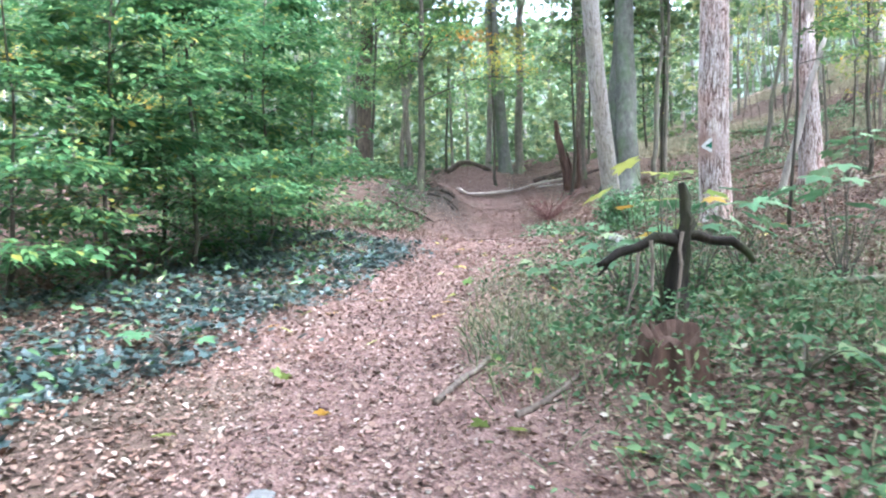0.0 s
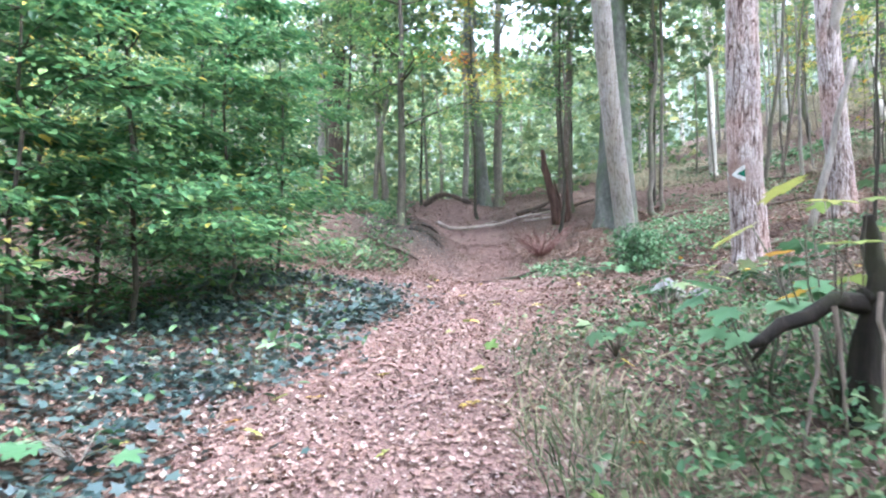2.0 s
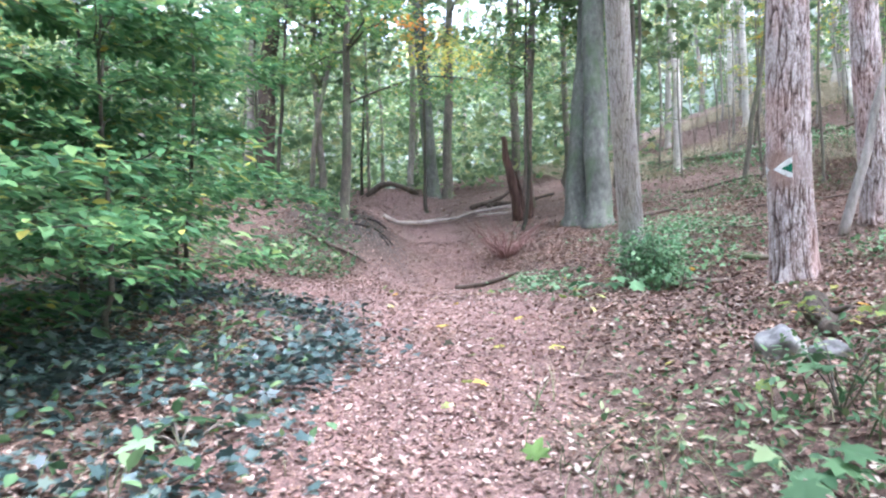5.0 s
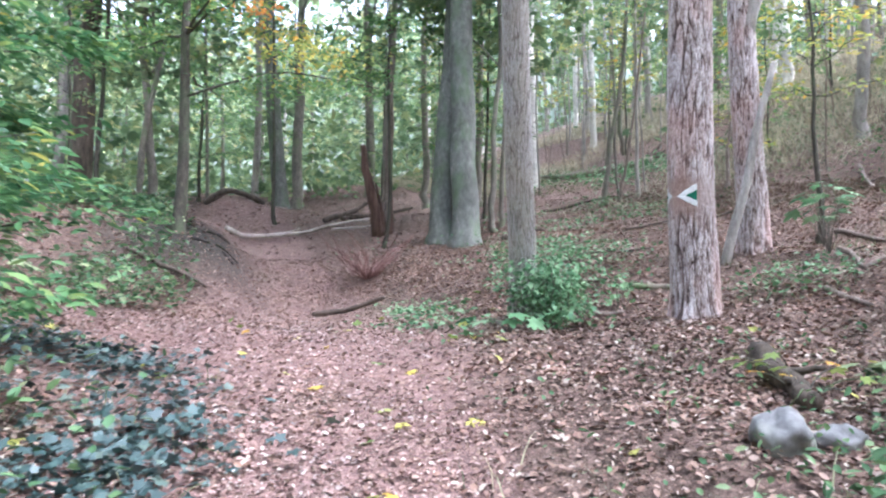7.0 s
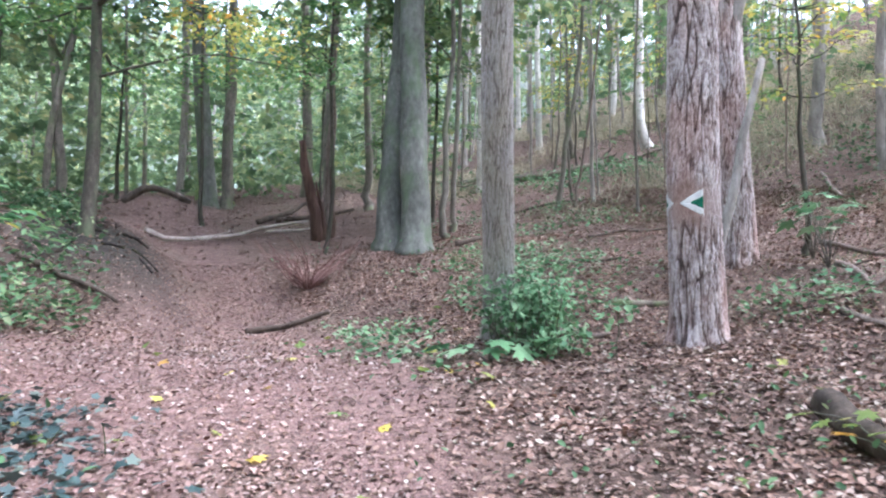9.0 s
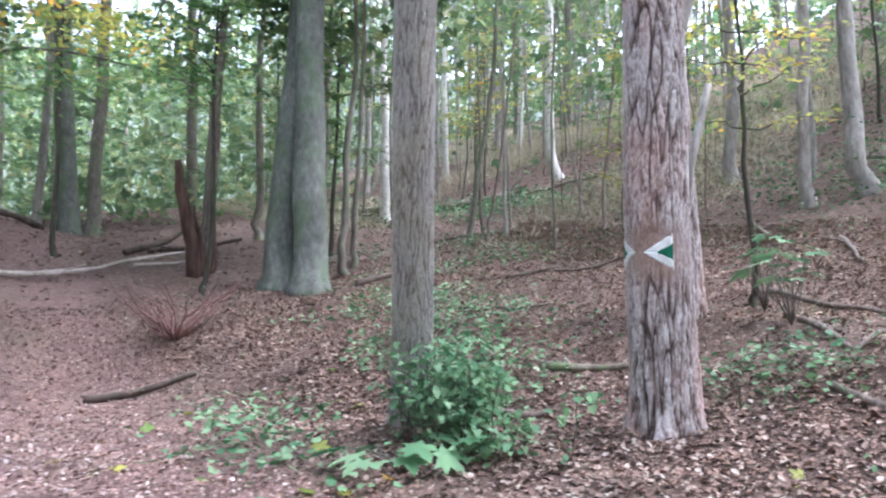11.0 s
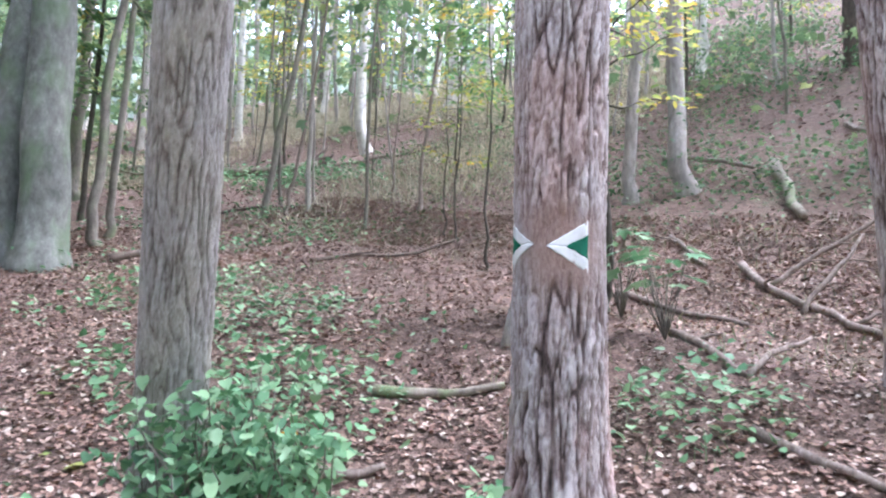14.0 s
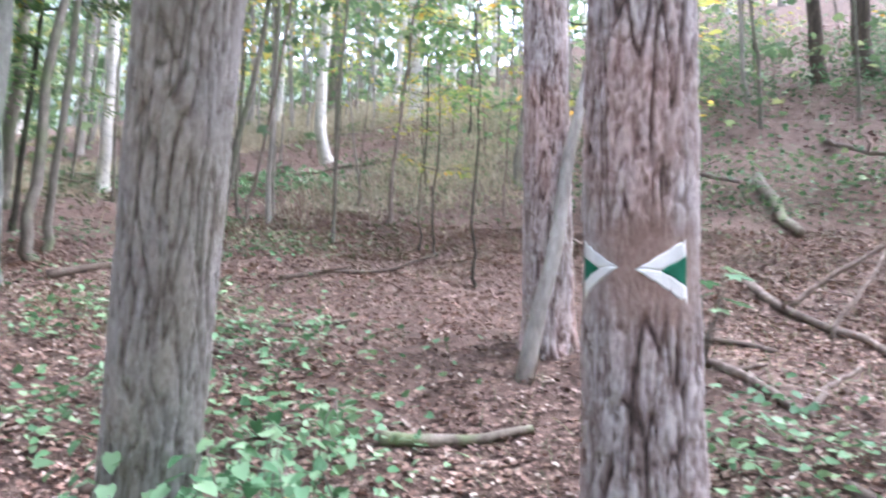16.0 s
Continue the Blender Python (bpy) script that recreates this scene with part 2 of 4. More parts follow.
CLIMB = leaf_mat("climber_leaves", [(0.0, (0.08, 0.18, 0.085)), (0.5, (0.165, 0.3, 0.15)), (1.0, (0.28, 0.41, 0.23))], 0.45, 0.3)
DRY = leaf_mat("dry_grass", [(0.0, (0.32, 0.28, 0.19)), (0.5, (0.47, 0.41, 0.3)), (1.0, (0.6, 0.54, 0.42))], 0.7, 0.3)
GRASS = leaf_mat("grass_blades", [(0.0, (0.07, 0.1, 0.045)), (0.5, (0.16, 0.19, 0.10)), (0.8, (0.27, 0.28, 0.17)), (1.0, (0.42, 0.37, 0.24))], 0.6, 0.3)
BUSHLEAF = leaf_mat("sapling_leaves", [(0.0, (0.06, 0.14, 0.05)), (0.45, (0.13, 0.25, 0.085)), (0.85, (0.22, 0.35, 0.12)), (0.96, (0.33, 0.40, 0.11)), (1.0, (0.55, 0.42, 0.08))], 0.45, 0.4)
THICKET = leaf_mat("beech_leaves", [(0.0, (0.041, 0.108, 0.045)), (0.45, (0.090, 0.198, 0.081)), (0.85, (0.153, 0.270, 0.108)), (0.97, (0.252, 0.333, 0.108)), (1.0, (0.450, 0.360, 0.072))], 0.45, 0.45)
YELLOW = leaf_mat("autumn_leaves", [(0.0, (0.17, 0.28, 0.08)), (0.4, (0.38, 0.42, 0.12)), (0.8, (0.6, 0.5, 0.11)), (1.0, (0.65, 0.33, 0.06))], 0.5, 0.45)
ORANGE = leaf_mat("orange_leaves", [(0.0, (0.62, 0.33, 0.07)), (1.0, (0.7, 0.22, 0.05))], 0.5, 0.4)
CROWN = leaf_mat("crown_leaves", [(0.0, (0.085, 0.14, 0.07)), (0.5, (0.16, 0.235, 0.115)), (0.85, (0.26, 0.33, 0.155)), (1.0, (0.44, 0.42, 0.19))], 0.5, 0.5)
TWIGBUSH = bark("reddish_twigs", [(0.3, (0.12, 0.06, 0.055)), (0.6, (0.24, 0.14, 0.12)), (0.8, (0.34, 0.22, 0.19))], 20, (1, 1, 0.4), strength=0.3)


# ---- mesh helpers ----
def mesh_of(name, v, f, mat, smooth=True):
    me = bpy.data.meshes.new(name)
    me.from_pydata(v, [], f)
    me.materials.append(mat)
    if smooth:
        me.polygons.foreach_set("use_smooth", [True] * len(me.polygons))
    me.update()
    return me


def part(name, me, parent, label="", at=None):
    ob = new(name, me)
    ob.parent = parent
    if at is not None:
        ob.matrix_basis = at
    return tagged(ob, label)


def thing(name, x, y, z=None, turn=0, label="", category="", group="", kind="", scale=1):
    ob = new(name)
    ob.empty_display_size = 0.2
    ob.matrix_basis = pose(x, y, gz(x, y) if z is None else z, 0, 0, turn) @ Matrix.Scale(scale, 4)
    return tagged(ob, label, category, group, kind)


def tube(pts, radii, sides=8, rough=0.0, seed=0, flute=0.0):
    """A capped round branch along points."""
    rng = np.random.RandomState(seed)
    pts = np.array(pts, float)
    n = len(pts)
    tan = np.gradient(pts, axis=0)
    tan /= np.linalg.norm(tan, axis=1)[:, None] + 1e-9
    up = np.array([0, 0, 1.0]) if abs(tan[0][2]) < 0.9 else np.array([0, 1.0, 0])
    a = np.arange(sides) / sides * 2 * np.pi
    wob = 1 + rng.uniform(-flute, flute, sides)
    v = []
    for i in range(n):
        s = np.cross(tan[i], up)
        s /= np.linalg.norm(s) + 1e-9
        t = np.cross(s, tan[i])
        r = radii[i] * wob * (1 + rng.uniform(-rough, rough, sides))
        v += (pts[i] + np.outer(np.cos(a) * r, s) + np.outer(np.sin(a) * r, t)).tolist()
    f = [(i * sides + k, i * sides + (k + 1) % sides, (i + 1) * sides + (k + 1) % sides, (i + 1) * sides + k) for i in range(n - 1) for k in range(sides)]
    f += [tuple(range(sides))[::-1], tuple(range((n - 1) * sides, n * sides))]
    return v, f


def join(pieces):
    v, f = [], []
    for pv, pf in pieces:
        o = len(v)
        v += list(pv)
        f += [tuple(i + o for i in q) for q in pf]
    return v, f


def bent(a, b, k=8, wander=0.05, seed=0, sag=0.0):
    """A line from a to b that wanders."""
    rng = np.random.RandomState(seed)
    a, b = np.array(a, float), np.array(b, float)
    t = np.linspace(0, 1, k)[:, None]
    p = a + (b - a) * t
    w = np.cumsum(rng.normal(0, 1, (k, 3)), axis=0)
    w -= w[0] + (w[-1] - w[0]) * t
    p = p + w * wander * np.linalg.norm(b - a) / math.sqrt(k)
    p[:, 2] -= sag * np.sin(np.pi * t[:, 0])
    return p


OVAL = (np.array([(0, 0, 0), (-.24, .32, .07), (-.2, .68, .06), (0, 1, -.04), (.2, .68, .06), (.24, .32, .07)]), [(0, 5, 4, 3), (3, 2, 1, 0)])
CURLED = (np.array([(0, 0, 0), (-.34, .3, .16), (-.26, .7, .12), (.04, 1, .1), (.28, .66, .2), (.3, .28, .1)]), [(0, 5, 4, 3), (3, 2, 1, 0)])
LOBED = (np.array([(0, .1, 0), (-.32, 0, .03), (-.3, .3, .04), (-.55, .45, .0), (-.2, .55, .04), (0, 1, -.04), (.2, .55, .04), (.55, .45, .0), (.3, .3, .04), (.32, 0, .03)]),
         [(0, 9, 8), (0, 8, 7, 6), (0, 6, 5, 4), (0, 4, 3, 2), (0, 2, 1)])
MAPLE = (np.array([(0, 0, 0), (-.3, -.08, .02), (-.24, .14, .03), (-.62, .26, -.03), (-.44, .38, .03), (-.52, .62, -.02), (-.2, .55, .04), (-.16, .78, .03), (0, 1.05, -.05), (.16, .78, .03), (.2, .55, .04), (.52, .62, -.02), (.44, .38, .03), (.62, .26, -.03), (.24, .14, .03), (.3, -.08, .02)]),
         [(0, 15, 14), (0, 14, 13, 12), (0, 12, 11, 10), (0, 10, 9, 8), (0, 8, 7, 6), (0, 6, 5, 4), (0, 4, 3, 2), (0, 2, 1)])
HEART = (np.array([(0, .06, 0), (-.26, -.04, .03), (-.42, .22, .05), (-.3, .6, .03), (0, 1, -.06), (.3, .6, .03), (.42, .22, .05), (.26, -.04, .03)]), [(0, 7, 6, 5, 4), (0, 4, 3, 2, 1)])
BLADE = (np.array([(-.014, 0, 0), (.014, 0, 0), (.013, .45, -.03), (-.013, .45, -.03), (.008, .8, -.2), (-.008, .8, -.2), (0, .95, -.42)]), [(0, 1, 2, 3), (3, 2, 4, 5), (5, 4, 6)])
CLUMP = (np.array([(0, 0, 0), (-.4, .25, .1), (-.15, .4, 0), (-.35, .8, -.05), (0, .7, .08), (.15, 1, -.05), (.2, .6, .05), (.5, .55, -.08), (.3, .2, .06)]), [(0, 8, 7, 6), (0, 6, 5, 4), (0, 4, 3, 2), (0, 2, 1)])


def leaves(name, pos, yaw, tilt, roll, size, shape, mat):
    """One mesh of many leaf blades: each turned about its stalk, lifted by tilt and rolled (radians)."""
    tv, tf = shape
    pos, n = np.asarray(pos, float), len(pos)
    yaw, tilt, roll, size = [np.broadcast_to(np.asarray(q, float), (n,)) for q in (yaw, tilt, roll, size)]
    x, y, z = [tv[:, i][None, :] * size[:, None] for i in range(3)]
    c, s = np.cos(roll)[:, None], np.sin(roll)[:, None]
    x, z = c * x + s * z, -s * x + c * z
    c, s = np.cos(tilt)[:, None], np.sin(tilt)[:, None]
    y, z = c * y - s * z, s * y + c * z
    c, s = np.cos(yaw)[:, None], np.sin(yaw)[:, None]
    x, y = c * x - s * y, s * x + c * y
    co = np.stack([x, y, z], 2) + pos[:, None, :]
    m = len(tv)
    me = bpy.data.meshes.new(name)
    me.vertices.add(n * m)
    me.vertices.foreach_set("co", co.reshape(-1).astype(np.float32))
    loops = np.concatenate([np.array(q) for q in tf])
    lens = np.array([len(q) for q in tf])
    k = len(loops)
    me.loops.add(n * k)
    me.loops.foreach_set("vertex_index", (loops[None, :] + (np.arange(n) * m)[:, None]).reshape(-1).astype(np.int32))
    starts = np.concatenate([[0], np.cumsum(lens)[:-1]])
    me.polygons.add(n * len(tf))
    me.polygons.foreach_set("loop_start", (starts[None, :] + (np.arange(n) * k)[:, None]).reshape(-1).astype(np.int32))
    me.materials.append(mat)
    me.update(calc_edges=True)
    me.validate()
    return me


# ---- ground ----
def build_ground():
    def axis(lo, hi, step, far):
        mid = np.arange(lo, hi + step / 2, step)
        out = np.concatenate([np.linspace(0.4, 12, 26), np.geomspace(14, far, 16)])
        return np.concatenate([(lo - out)[::-1], mid, hi + out])
    xs, ys = axis(-5, 11, 0.1, 500), axis(0, 20, 0.1, 500)
    gx, gy = np.meshgrid(xs, ys)
    near = np.clip((60 - np.hypot(gx - 3, gy - 12)) / 40, 0, 1)
    zz = ground_z(gx, gy) + lumps(gx, gy) * (1 - 0.7 * on_trail(gx, gy)) * near
    v = np.stack([gx, gy, zz], 2).reshape(-1, 3)
    nx, ny = len(xs), len(ys)
    i = (np.arange(ny - 1)[:, None] * nx + np.arange(nx - 1)[None, :]).reshape(-1)
    f = np.stack([i, i + 1, i + 1 + nx, i + nx], 1)
    me = mesh_of("ground", v.tolist(), f.tolist(), SOIL)
    a = me.attributes.new("trodden", 'FLOAT', 'POINT')
    a.data.foreach_set("value", on_trail(gx, gy).reshape(-1).astype(np.float32))
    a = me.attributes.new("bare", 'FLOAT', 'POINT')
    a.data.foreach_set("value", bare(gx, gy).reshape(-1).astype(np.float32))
    tagged(new("ground", me), "brown leaf-strewn forest floor rising uphill with a trodden path", "ground", kind="structure")


build_ground()


# ---- trees ----
def trunk_mesh(height, r0, r1, lean=(0, 0), sides=10, rings=14, seed=0, wander=0.02, flare=0.35, rough=0.03, flute=0.05):
    rng = np.random.RandomState(seed)
    t = np.concatenate([[-0.02, 0.0, 0.012, 0.03, 0.06], np.linspace(0.1, 1, rings)])
    w = np.cumsum(rng.normal(0, wander, (len(t), 2)), axis=0)
    w -= w[1]
    p = np.stack([lean[0] * t * height + w[:, 0], lean[1] * t * height + w[:, 1], t * height], 1)
    r = (r0 + (r1 - r0) * np.clip(t, 0, 1)) * (1 + flare * np.exp(-np.clip(t, 0, 1) * height / 0.16))
    return p, r, tube(p, r, sides, rough, seed, flute)


def bark_trunk(height, r0, r1, lean, kind, seed, mat, low=4.5, sides=150, step=0.014):
    """A near trunk with furrowed bark as real relief."""
    noise.seed_set(seed)
    zs = np.concatenate([np.arange(-0.25, low, step), np.linspace(low + 0.3, height, 24)])
    v, rel, scr = [], [], []
    for z in zs:
        r = r0 + (r1 - r0) * max(z, 0) / height
        cx, cy = lean[0] * z + 0.02 * math.sin(z * 1.3 + seed), lean[1] * z + 0.02 * math.sin(z * 0.9 + 2 * seed)
        for k in range(sides):
            a = k / sides * 2 * math.pi
            root = 0.22 * math.exp(-max(z, -0.1) / 0.15) * (0.65 + 0.5 * math.sin(a * 5 + seed))
            u, w = math.cos(a) * r, math.sin(a) * r
            warp = noise.noise(Vector((u * 9, w * 9, z * 3)))
            if kind == "pine":
                a1 = abs(noise.noise(Vector((u * 21 + 0.25 * warp, w * 21 - 0.25 * warp, z * 2.2 + 0.3 * warp))))
                a2 = abs(noise.noise(Vector((u * 40 + warp, w * 40, z * 7))))
                at = noise.voronoi(Vector((u * 26 + 0.8 * warp, w * 26, z * 8 + warp)))[1][0]
                step = 0.5 + 0.5 * noise.cell(at * 37)
                flake = noise.noise(Vector((u * 75, w * 75, z * 30)))
                g = min(a1 * 8 + 0.06, 1) * (0.55 + 0.45 * min(a2 * 6, 1)) * (0.62 + 0.3 * step + 0.3 * flake) + 0.08
                deep = 0.03
            else:
                a1 = abs(noise.noise(Vector((u * 38 + 0.35 * warp, w * 38 - 0.35 * warp, z * 5 + 0.5 * warp))))
                a2 = abs(noise.noise(Vector((u * 62, w * 62, z * 18))))
                flake = noise.noise(Vector((u * 90, w * 90, z * 45)))
                g = (0.25 + 0.75 * min(a1 * 6, 1)) * (0.7 + 0.3 * min(a2 * 5, 1)) * (0.85 + 0.3 * flake) - 0.02
                deep = 0.017
            g = min(max(g, 0), 1)
            if seed == 3:
                k2 = math.exp(-((z - 1.17) / 0.17) ** 4)
                g = g * (1 - 0.75 * k2) + 0.5 * k2
            rr = r * (1 + root) + deep * g - 0.018
            rel.append(g)
            e = abs(((a + 2.68 + math.pi) % (2 * math.pi)) - math.pi) / 0.85
            scr.append(0.85 * math.exp(-e ** 4) * math.exp(-((z - 1.17 + 0.12 * warp) / 0.19) ** 4) if seed == 3 else 0.0)
            v.append((cx + math.cos(a) * rr, cy + math.sin(a) * rr, z))
    n = len(zs)
    i = (np.arange(n - 1)[:, None] * sides + np.arange(sides)[None, :])
    o = (np.arange(n - 1)[:, None] * sides + (np.arange(sides)[None, :] + 1) % sides)
    f = np.stack([i, o, o + sides, i + sides], 2).reshape(-1, 4).tolist()
    f.append(list(range((n - 1) * sides, n * sides)))
    me = mesh_of("trunk", v, f, mat)
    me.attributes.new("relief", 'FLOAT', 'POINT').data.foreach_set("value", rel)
    me.attributes.new("scraped", 'FLOAT', 'POINT').data.foreach_set("value", scr)
    return me


def crown_points(rng, n, centre, spread, sprays):
    """Leaf places in flat sprays round limb ends, with gaps between them."""
    c = np.array(centre) + rng.normal(0, 1, (sprays, 3)) * spread
    pick = rng.randint(0, sprays, n)
    off = rng.normal(0, 1, (n, 3)) * np.array([0.55, 0.55, 0.16])
    return c[pick] + off, c


def crown_for(name, rng, n, centre, spread, sprays, size, mat, shape=CLUMP):
    p, c = crown_points(rng, n, centre, spread, sprays)
    return leaves(name, p, rng.uniform(0, 6.3, n), rng.normal(-0.2, 0.45, n), rng.normal(0, 0.5, n), rng.uniform(0.7, 1.3, n) * size, shape, mat), c


def tall_tree(x, y, height, r, mat, seed, name="tree", label="", lean=(0, 0), crown=True, base=None, leafmat=None, n=1300, low=0.45, trunk=None, limbs=4, sides=10, wander=0.03):
    rng = np.random.RandomState(seed)
    t = thing(name, x, y, label=label, category="tree", group="forest trees")
    p, rr, tv = trunk_mesh(height, r, r * 0.35, lean, sides, 14, seed, wander)
    part("trunk", mesh_of("trunk", *(trunk or tv), mat), t)
    top = np.array([lean[0] * height * 0.78, lean[1] * height * 0.78, height * (low + 1) / 2])
    me, c = crown_for("crown", rng, n, top, (height * 0.12, height * 0.12, height * (1 - low) * 0.26), 26, 0.26, leafmat or CROWN)
    part("crown", me, t, "loose green leaves of the crown")
    for k in range(limbs):
        h = height * rng.uniform(low * 0.8, 0.85)
        e = c[rng.randint(len(c))]
        s = np.array([lean[0] * h, lean[1] * h, h])
        q = bent(s, (s + (e - s) * 0.9), 6, 0.12, seed + k, -0.1)
        part("limb", mesh_of("limb", *tube(q, np.linspace(r * 0.32, r * 0.08, 6), 6), mat), t)
    return t


def sapling(name, x, y, height, r, seed, mat=BUSHLEAF, leafn=1600, size=0.085, spread=1.2, low=0.15, label="", lean=(0, 0), shape=OVAL, stem=SAPSTEM, group="", twigs=16, z=None):
    """A slender young tree with flat, layered sprays of leaves along its twigs."""
    rng = np.random.RandomState(seed)
    t = thing(name, x, y, z, label=label, category="young tree", group=group or "saplings")
    p, rr, tv = trunk_mesh(height, r, r * 0.25, lean, 8, 12, seed, 0.02)
    part("trunk", mesh_of("trunk", *tv, stem), t)
    places, yaws, tilts, tw = [], [], [], []
    per = leafn // twigs
    for k in range(twigs):
        h = height * (low + (0.97 - low) * (k + rng.rand()) / twigs)
        i = np.argmin(np.abs(p[:, 2] - h))
        s = p[i]
        a = rng.uniform(0, 6.3)
        ln = spread * (1.05 - 0.6 * h / height) * rng.uniform(0.7, 1.25)
        e = s + np.array([math.cos(a) * ln, math.sin(a) * ln, ln * rng.uniform(0.02, 0.28)])
        q = bent(s, e, 7, 0.08, seed * 31 + k, -0.06 * ln)
        tw.append(tube(q, np.linspace(max(r * 0.3, 0.006), 0.003, 7), 5))
        u = rng.beta(1.6, 1.1, per)
        side = rng.normal(0, 0.24, per) * ln * (1.1 - 0.5 * u)
        j = np.clip((u * 6).astype(int), 0, 5)
        w = q[j] + (q[j + 1] - q[j]) * (u * 6 - j)[:, None]
        places.append(w + np.stack([-math.sin(a) * side, math.cos(a) * side, rng.normal(0, 0.035, per) - 0.05 * np.abs(side)], 1))
        yaws.append(a - np.pi / 2 + np.sign(side) * rng.uniform(0.3, 1.1, per))
        tilts.append(rng.normal(-0.22, 0.25, per))
    tagged(part("branchwork", mesh_of("branchwork", *join(tw), stem), t), kind="stuff")
    P, n = np.concatenate(places), per * twigs
    part("foliage", leaves("foliage", P, np.concatenate(yaws), np.concatenate(tilts), rng.normal(0, 0.3, n), rng.uniform(0.65, 1.25, n) * size, shape, mat), t, "layered sprays of leaves")
    return t


# pine with the painted way-marks
PX, PY, PR = 4.2, 10.39, 0.225


def pine():
    t = thing("pine_tree", PX, PY, label="tall pine with flaky grey-brown bark and painted way-marks", category="tree")
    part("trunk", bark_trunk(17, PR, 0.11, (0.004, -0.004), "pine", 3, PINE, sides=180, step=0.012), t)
    rng = np.random.RandomState(5)
    me, c = crown_for("crown", rng, 900, (0, 0, 14.5), (1.6, 1.6, 1.4), 28, 0.22, CROWN)
    part("crown", me, t)
    for k in range(6):
        h = rng.uniform(11.5, 15.5)
        part("limb", mesh_of("limb", *tube(bent((0, 0, h), c[k], 6, 0.1, k), np.linspace(0.05, 0.012, 6), 6), PINE), t)

    def mark(a0, zc, out, size, name):
        # a painted arrowhead: white angle, open to one side, with a green wedge in it
        def patch(pts, lift, mat, nm, parent):
            n = 9
            vs, fs = [], []
            for i in range(n):
                for j in range(n):
                    u, w = i / (n - 1), j / (n - 1)
                    p = [(1 - u) * (1 - w) * pts[0][q] + u * (1 - w) * pts[1][q] + u * w * pts[2][q] + (1 - u) * w * pts[3][q] for q in (0, 1)]
                    a = a0 + out * p[0] / PR
                    e = 0.003 * math.sin(p[1] * 90 + p[0] * 50) + 0.002 * math.sin(p[1] * 240)
                    rr = PR - 0.006 * (zc + p[1]) + lift + 0.0015 * math.sin(p[1] * 47 + p[0] * 60)
                    zz = zc + p[1] + e
                    vs.append((rr * math.cos(a) + 0.004 * zz + 0.02 * math.sin(zz * 1.3 + 3), rr * math.sin(a) - 0.004 * zz + 0.02 * math.sin(zz * 0.9 + 6), zz))
            for i in range(n - 1):
                for j in range(n - 1):
                    fs.append((i * n + j, (i + 1) * n + j, (i + 1) * n + j + 1, i * n + j + 1))
            o = part(nm, mesh_of(nm, vs, fs, mat), parent)
            so = o.modifiers.new("thickness", 'SOLIDIFY')
            so.thickness = 0.003
            return o
        s = size
        patch([(0, 0), (s, -0.6 * s), (s, -0.27 * s), (0.46 * s, 0)], 0.004, WHITE, "white_bar", t)
        patch([(0, 0), (0.46 * s, 0), (s, 0.27 * s), (s, 0.6 * s)], 0.004, WHITE, "white_bar", t)
        patch([(0.46 * s, 0), (s, -0.27 * s), (s, 0), (s, 0.27 * s)], 0.0042, GREEN, "green_wedge", t)
    ang = math.atan2(9.0 - PY, 1.35 - PX)
    mark(ang - 0.26, 1.165, 1, 0.2, "front")
    mark(ang - 0.53, 1.175, -1, 0.18, "side")


def oak():
    x, y = 2.97, 11.72
    t = thing("oak_tree", x, y, label="slender oak with ridged grey bark above a leafy climber", category="tree")
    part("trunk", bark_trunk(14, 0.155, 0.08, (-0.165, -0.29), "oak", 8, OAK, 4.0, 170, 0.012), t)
    rng = np.random.RandomState(9)
    me, c = crown_for("crown", rng, 900, (-1.95, -3.4, 11.5), (1.6, 1.6, 1.6), 28, 0.2, CROWN)
    part("crown", me, t)
    for k in range(6):
        h = rng.uniform(7.5, 12)
        part("limb", mesh_of("limb", *tube(bent((-0.165 * h, -0.29 * h, h), c[k], 6, 0.1, k), np.linspace(0.05, 0.012, 6), 6), OAK), t)


pine()
oak()

# right-hand pine trunk and the forked tree behind the marked pine
rp = thing("pine_tree", 6.5, 9.05, label="leaning pine trunk with weathered grey bark", category="tree", group="forest trees")
part("trunk", bark_trunk(15, 0.165, 0.09, (-0.08, 0.045), "pine", 12, PINE, 4.5, 110, 0.02), rp)
me, c = crown_for("crown", np.random.RandomState(2), 1300, (-1.3, 0.9, 13), (1.5, 1.5, 1.3), 24, 0.22, CROWN)
part("crown", me, rp)

ft = thing("forked_tree", 6.4, 11.75, label="rough-barked tree forking above head height", category="tree", group="forest trees")
part("trunk", bark_trunk(13, 0.19, 0.07, (-0.02, 0.0), "pine", 21, PINE, 4.0, 120, 0.02), ft)
part("limb", mesh_of("limb", *tube(bent((-0.03, 0, 2.5), (0.9, -0.7, 7), 9, 0.05, 3), np.linspace(0.1, 0.05, 9), 10), GREY), ft, "thick side fork")
me, c = crown_for("crown", np.random.RandomState(3), 1300, (0, 0, 10.5), (1.6, 1.6, 1.3), 24, 0.22, CROWN)
part("crown", me, ft)
ls = thing("leaning_stem", 5.8, 11.66, label="bare grey stem leaning against the forked tree", category="tree", group="forest trees")
part("trunk", mesh_of("trunk", *tube(bent((0, 0, -0.1), (0.7, -0.25, 2.6), 10, 0.02, 5), np.linspace(0.065, 0.04, 10), 10, 0.04), GREY), ls)

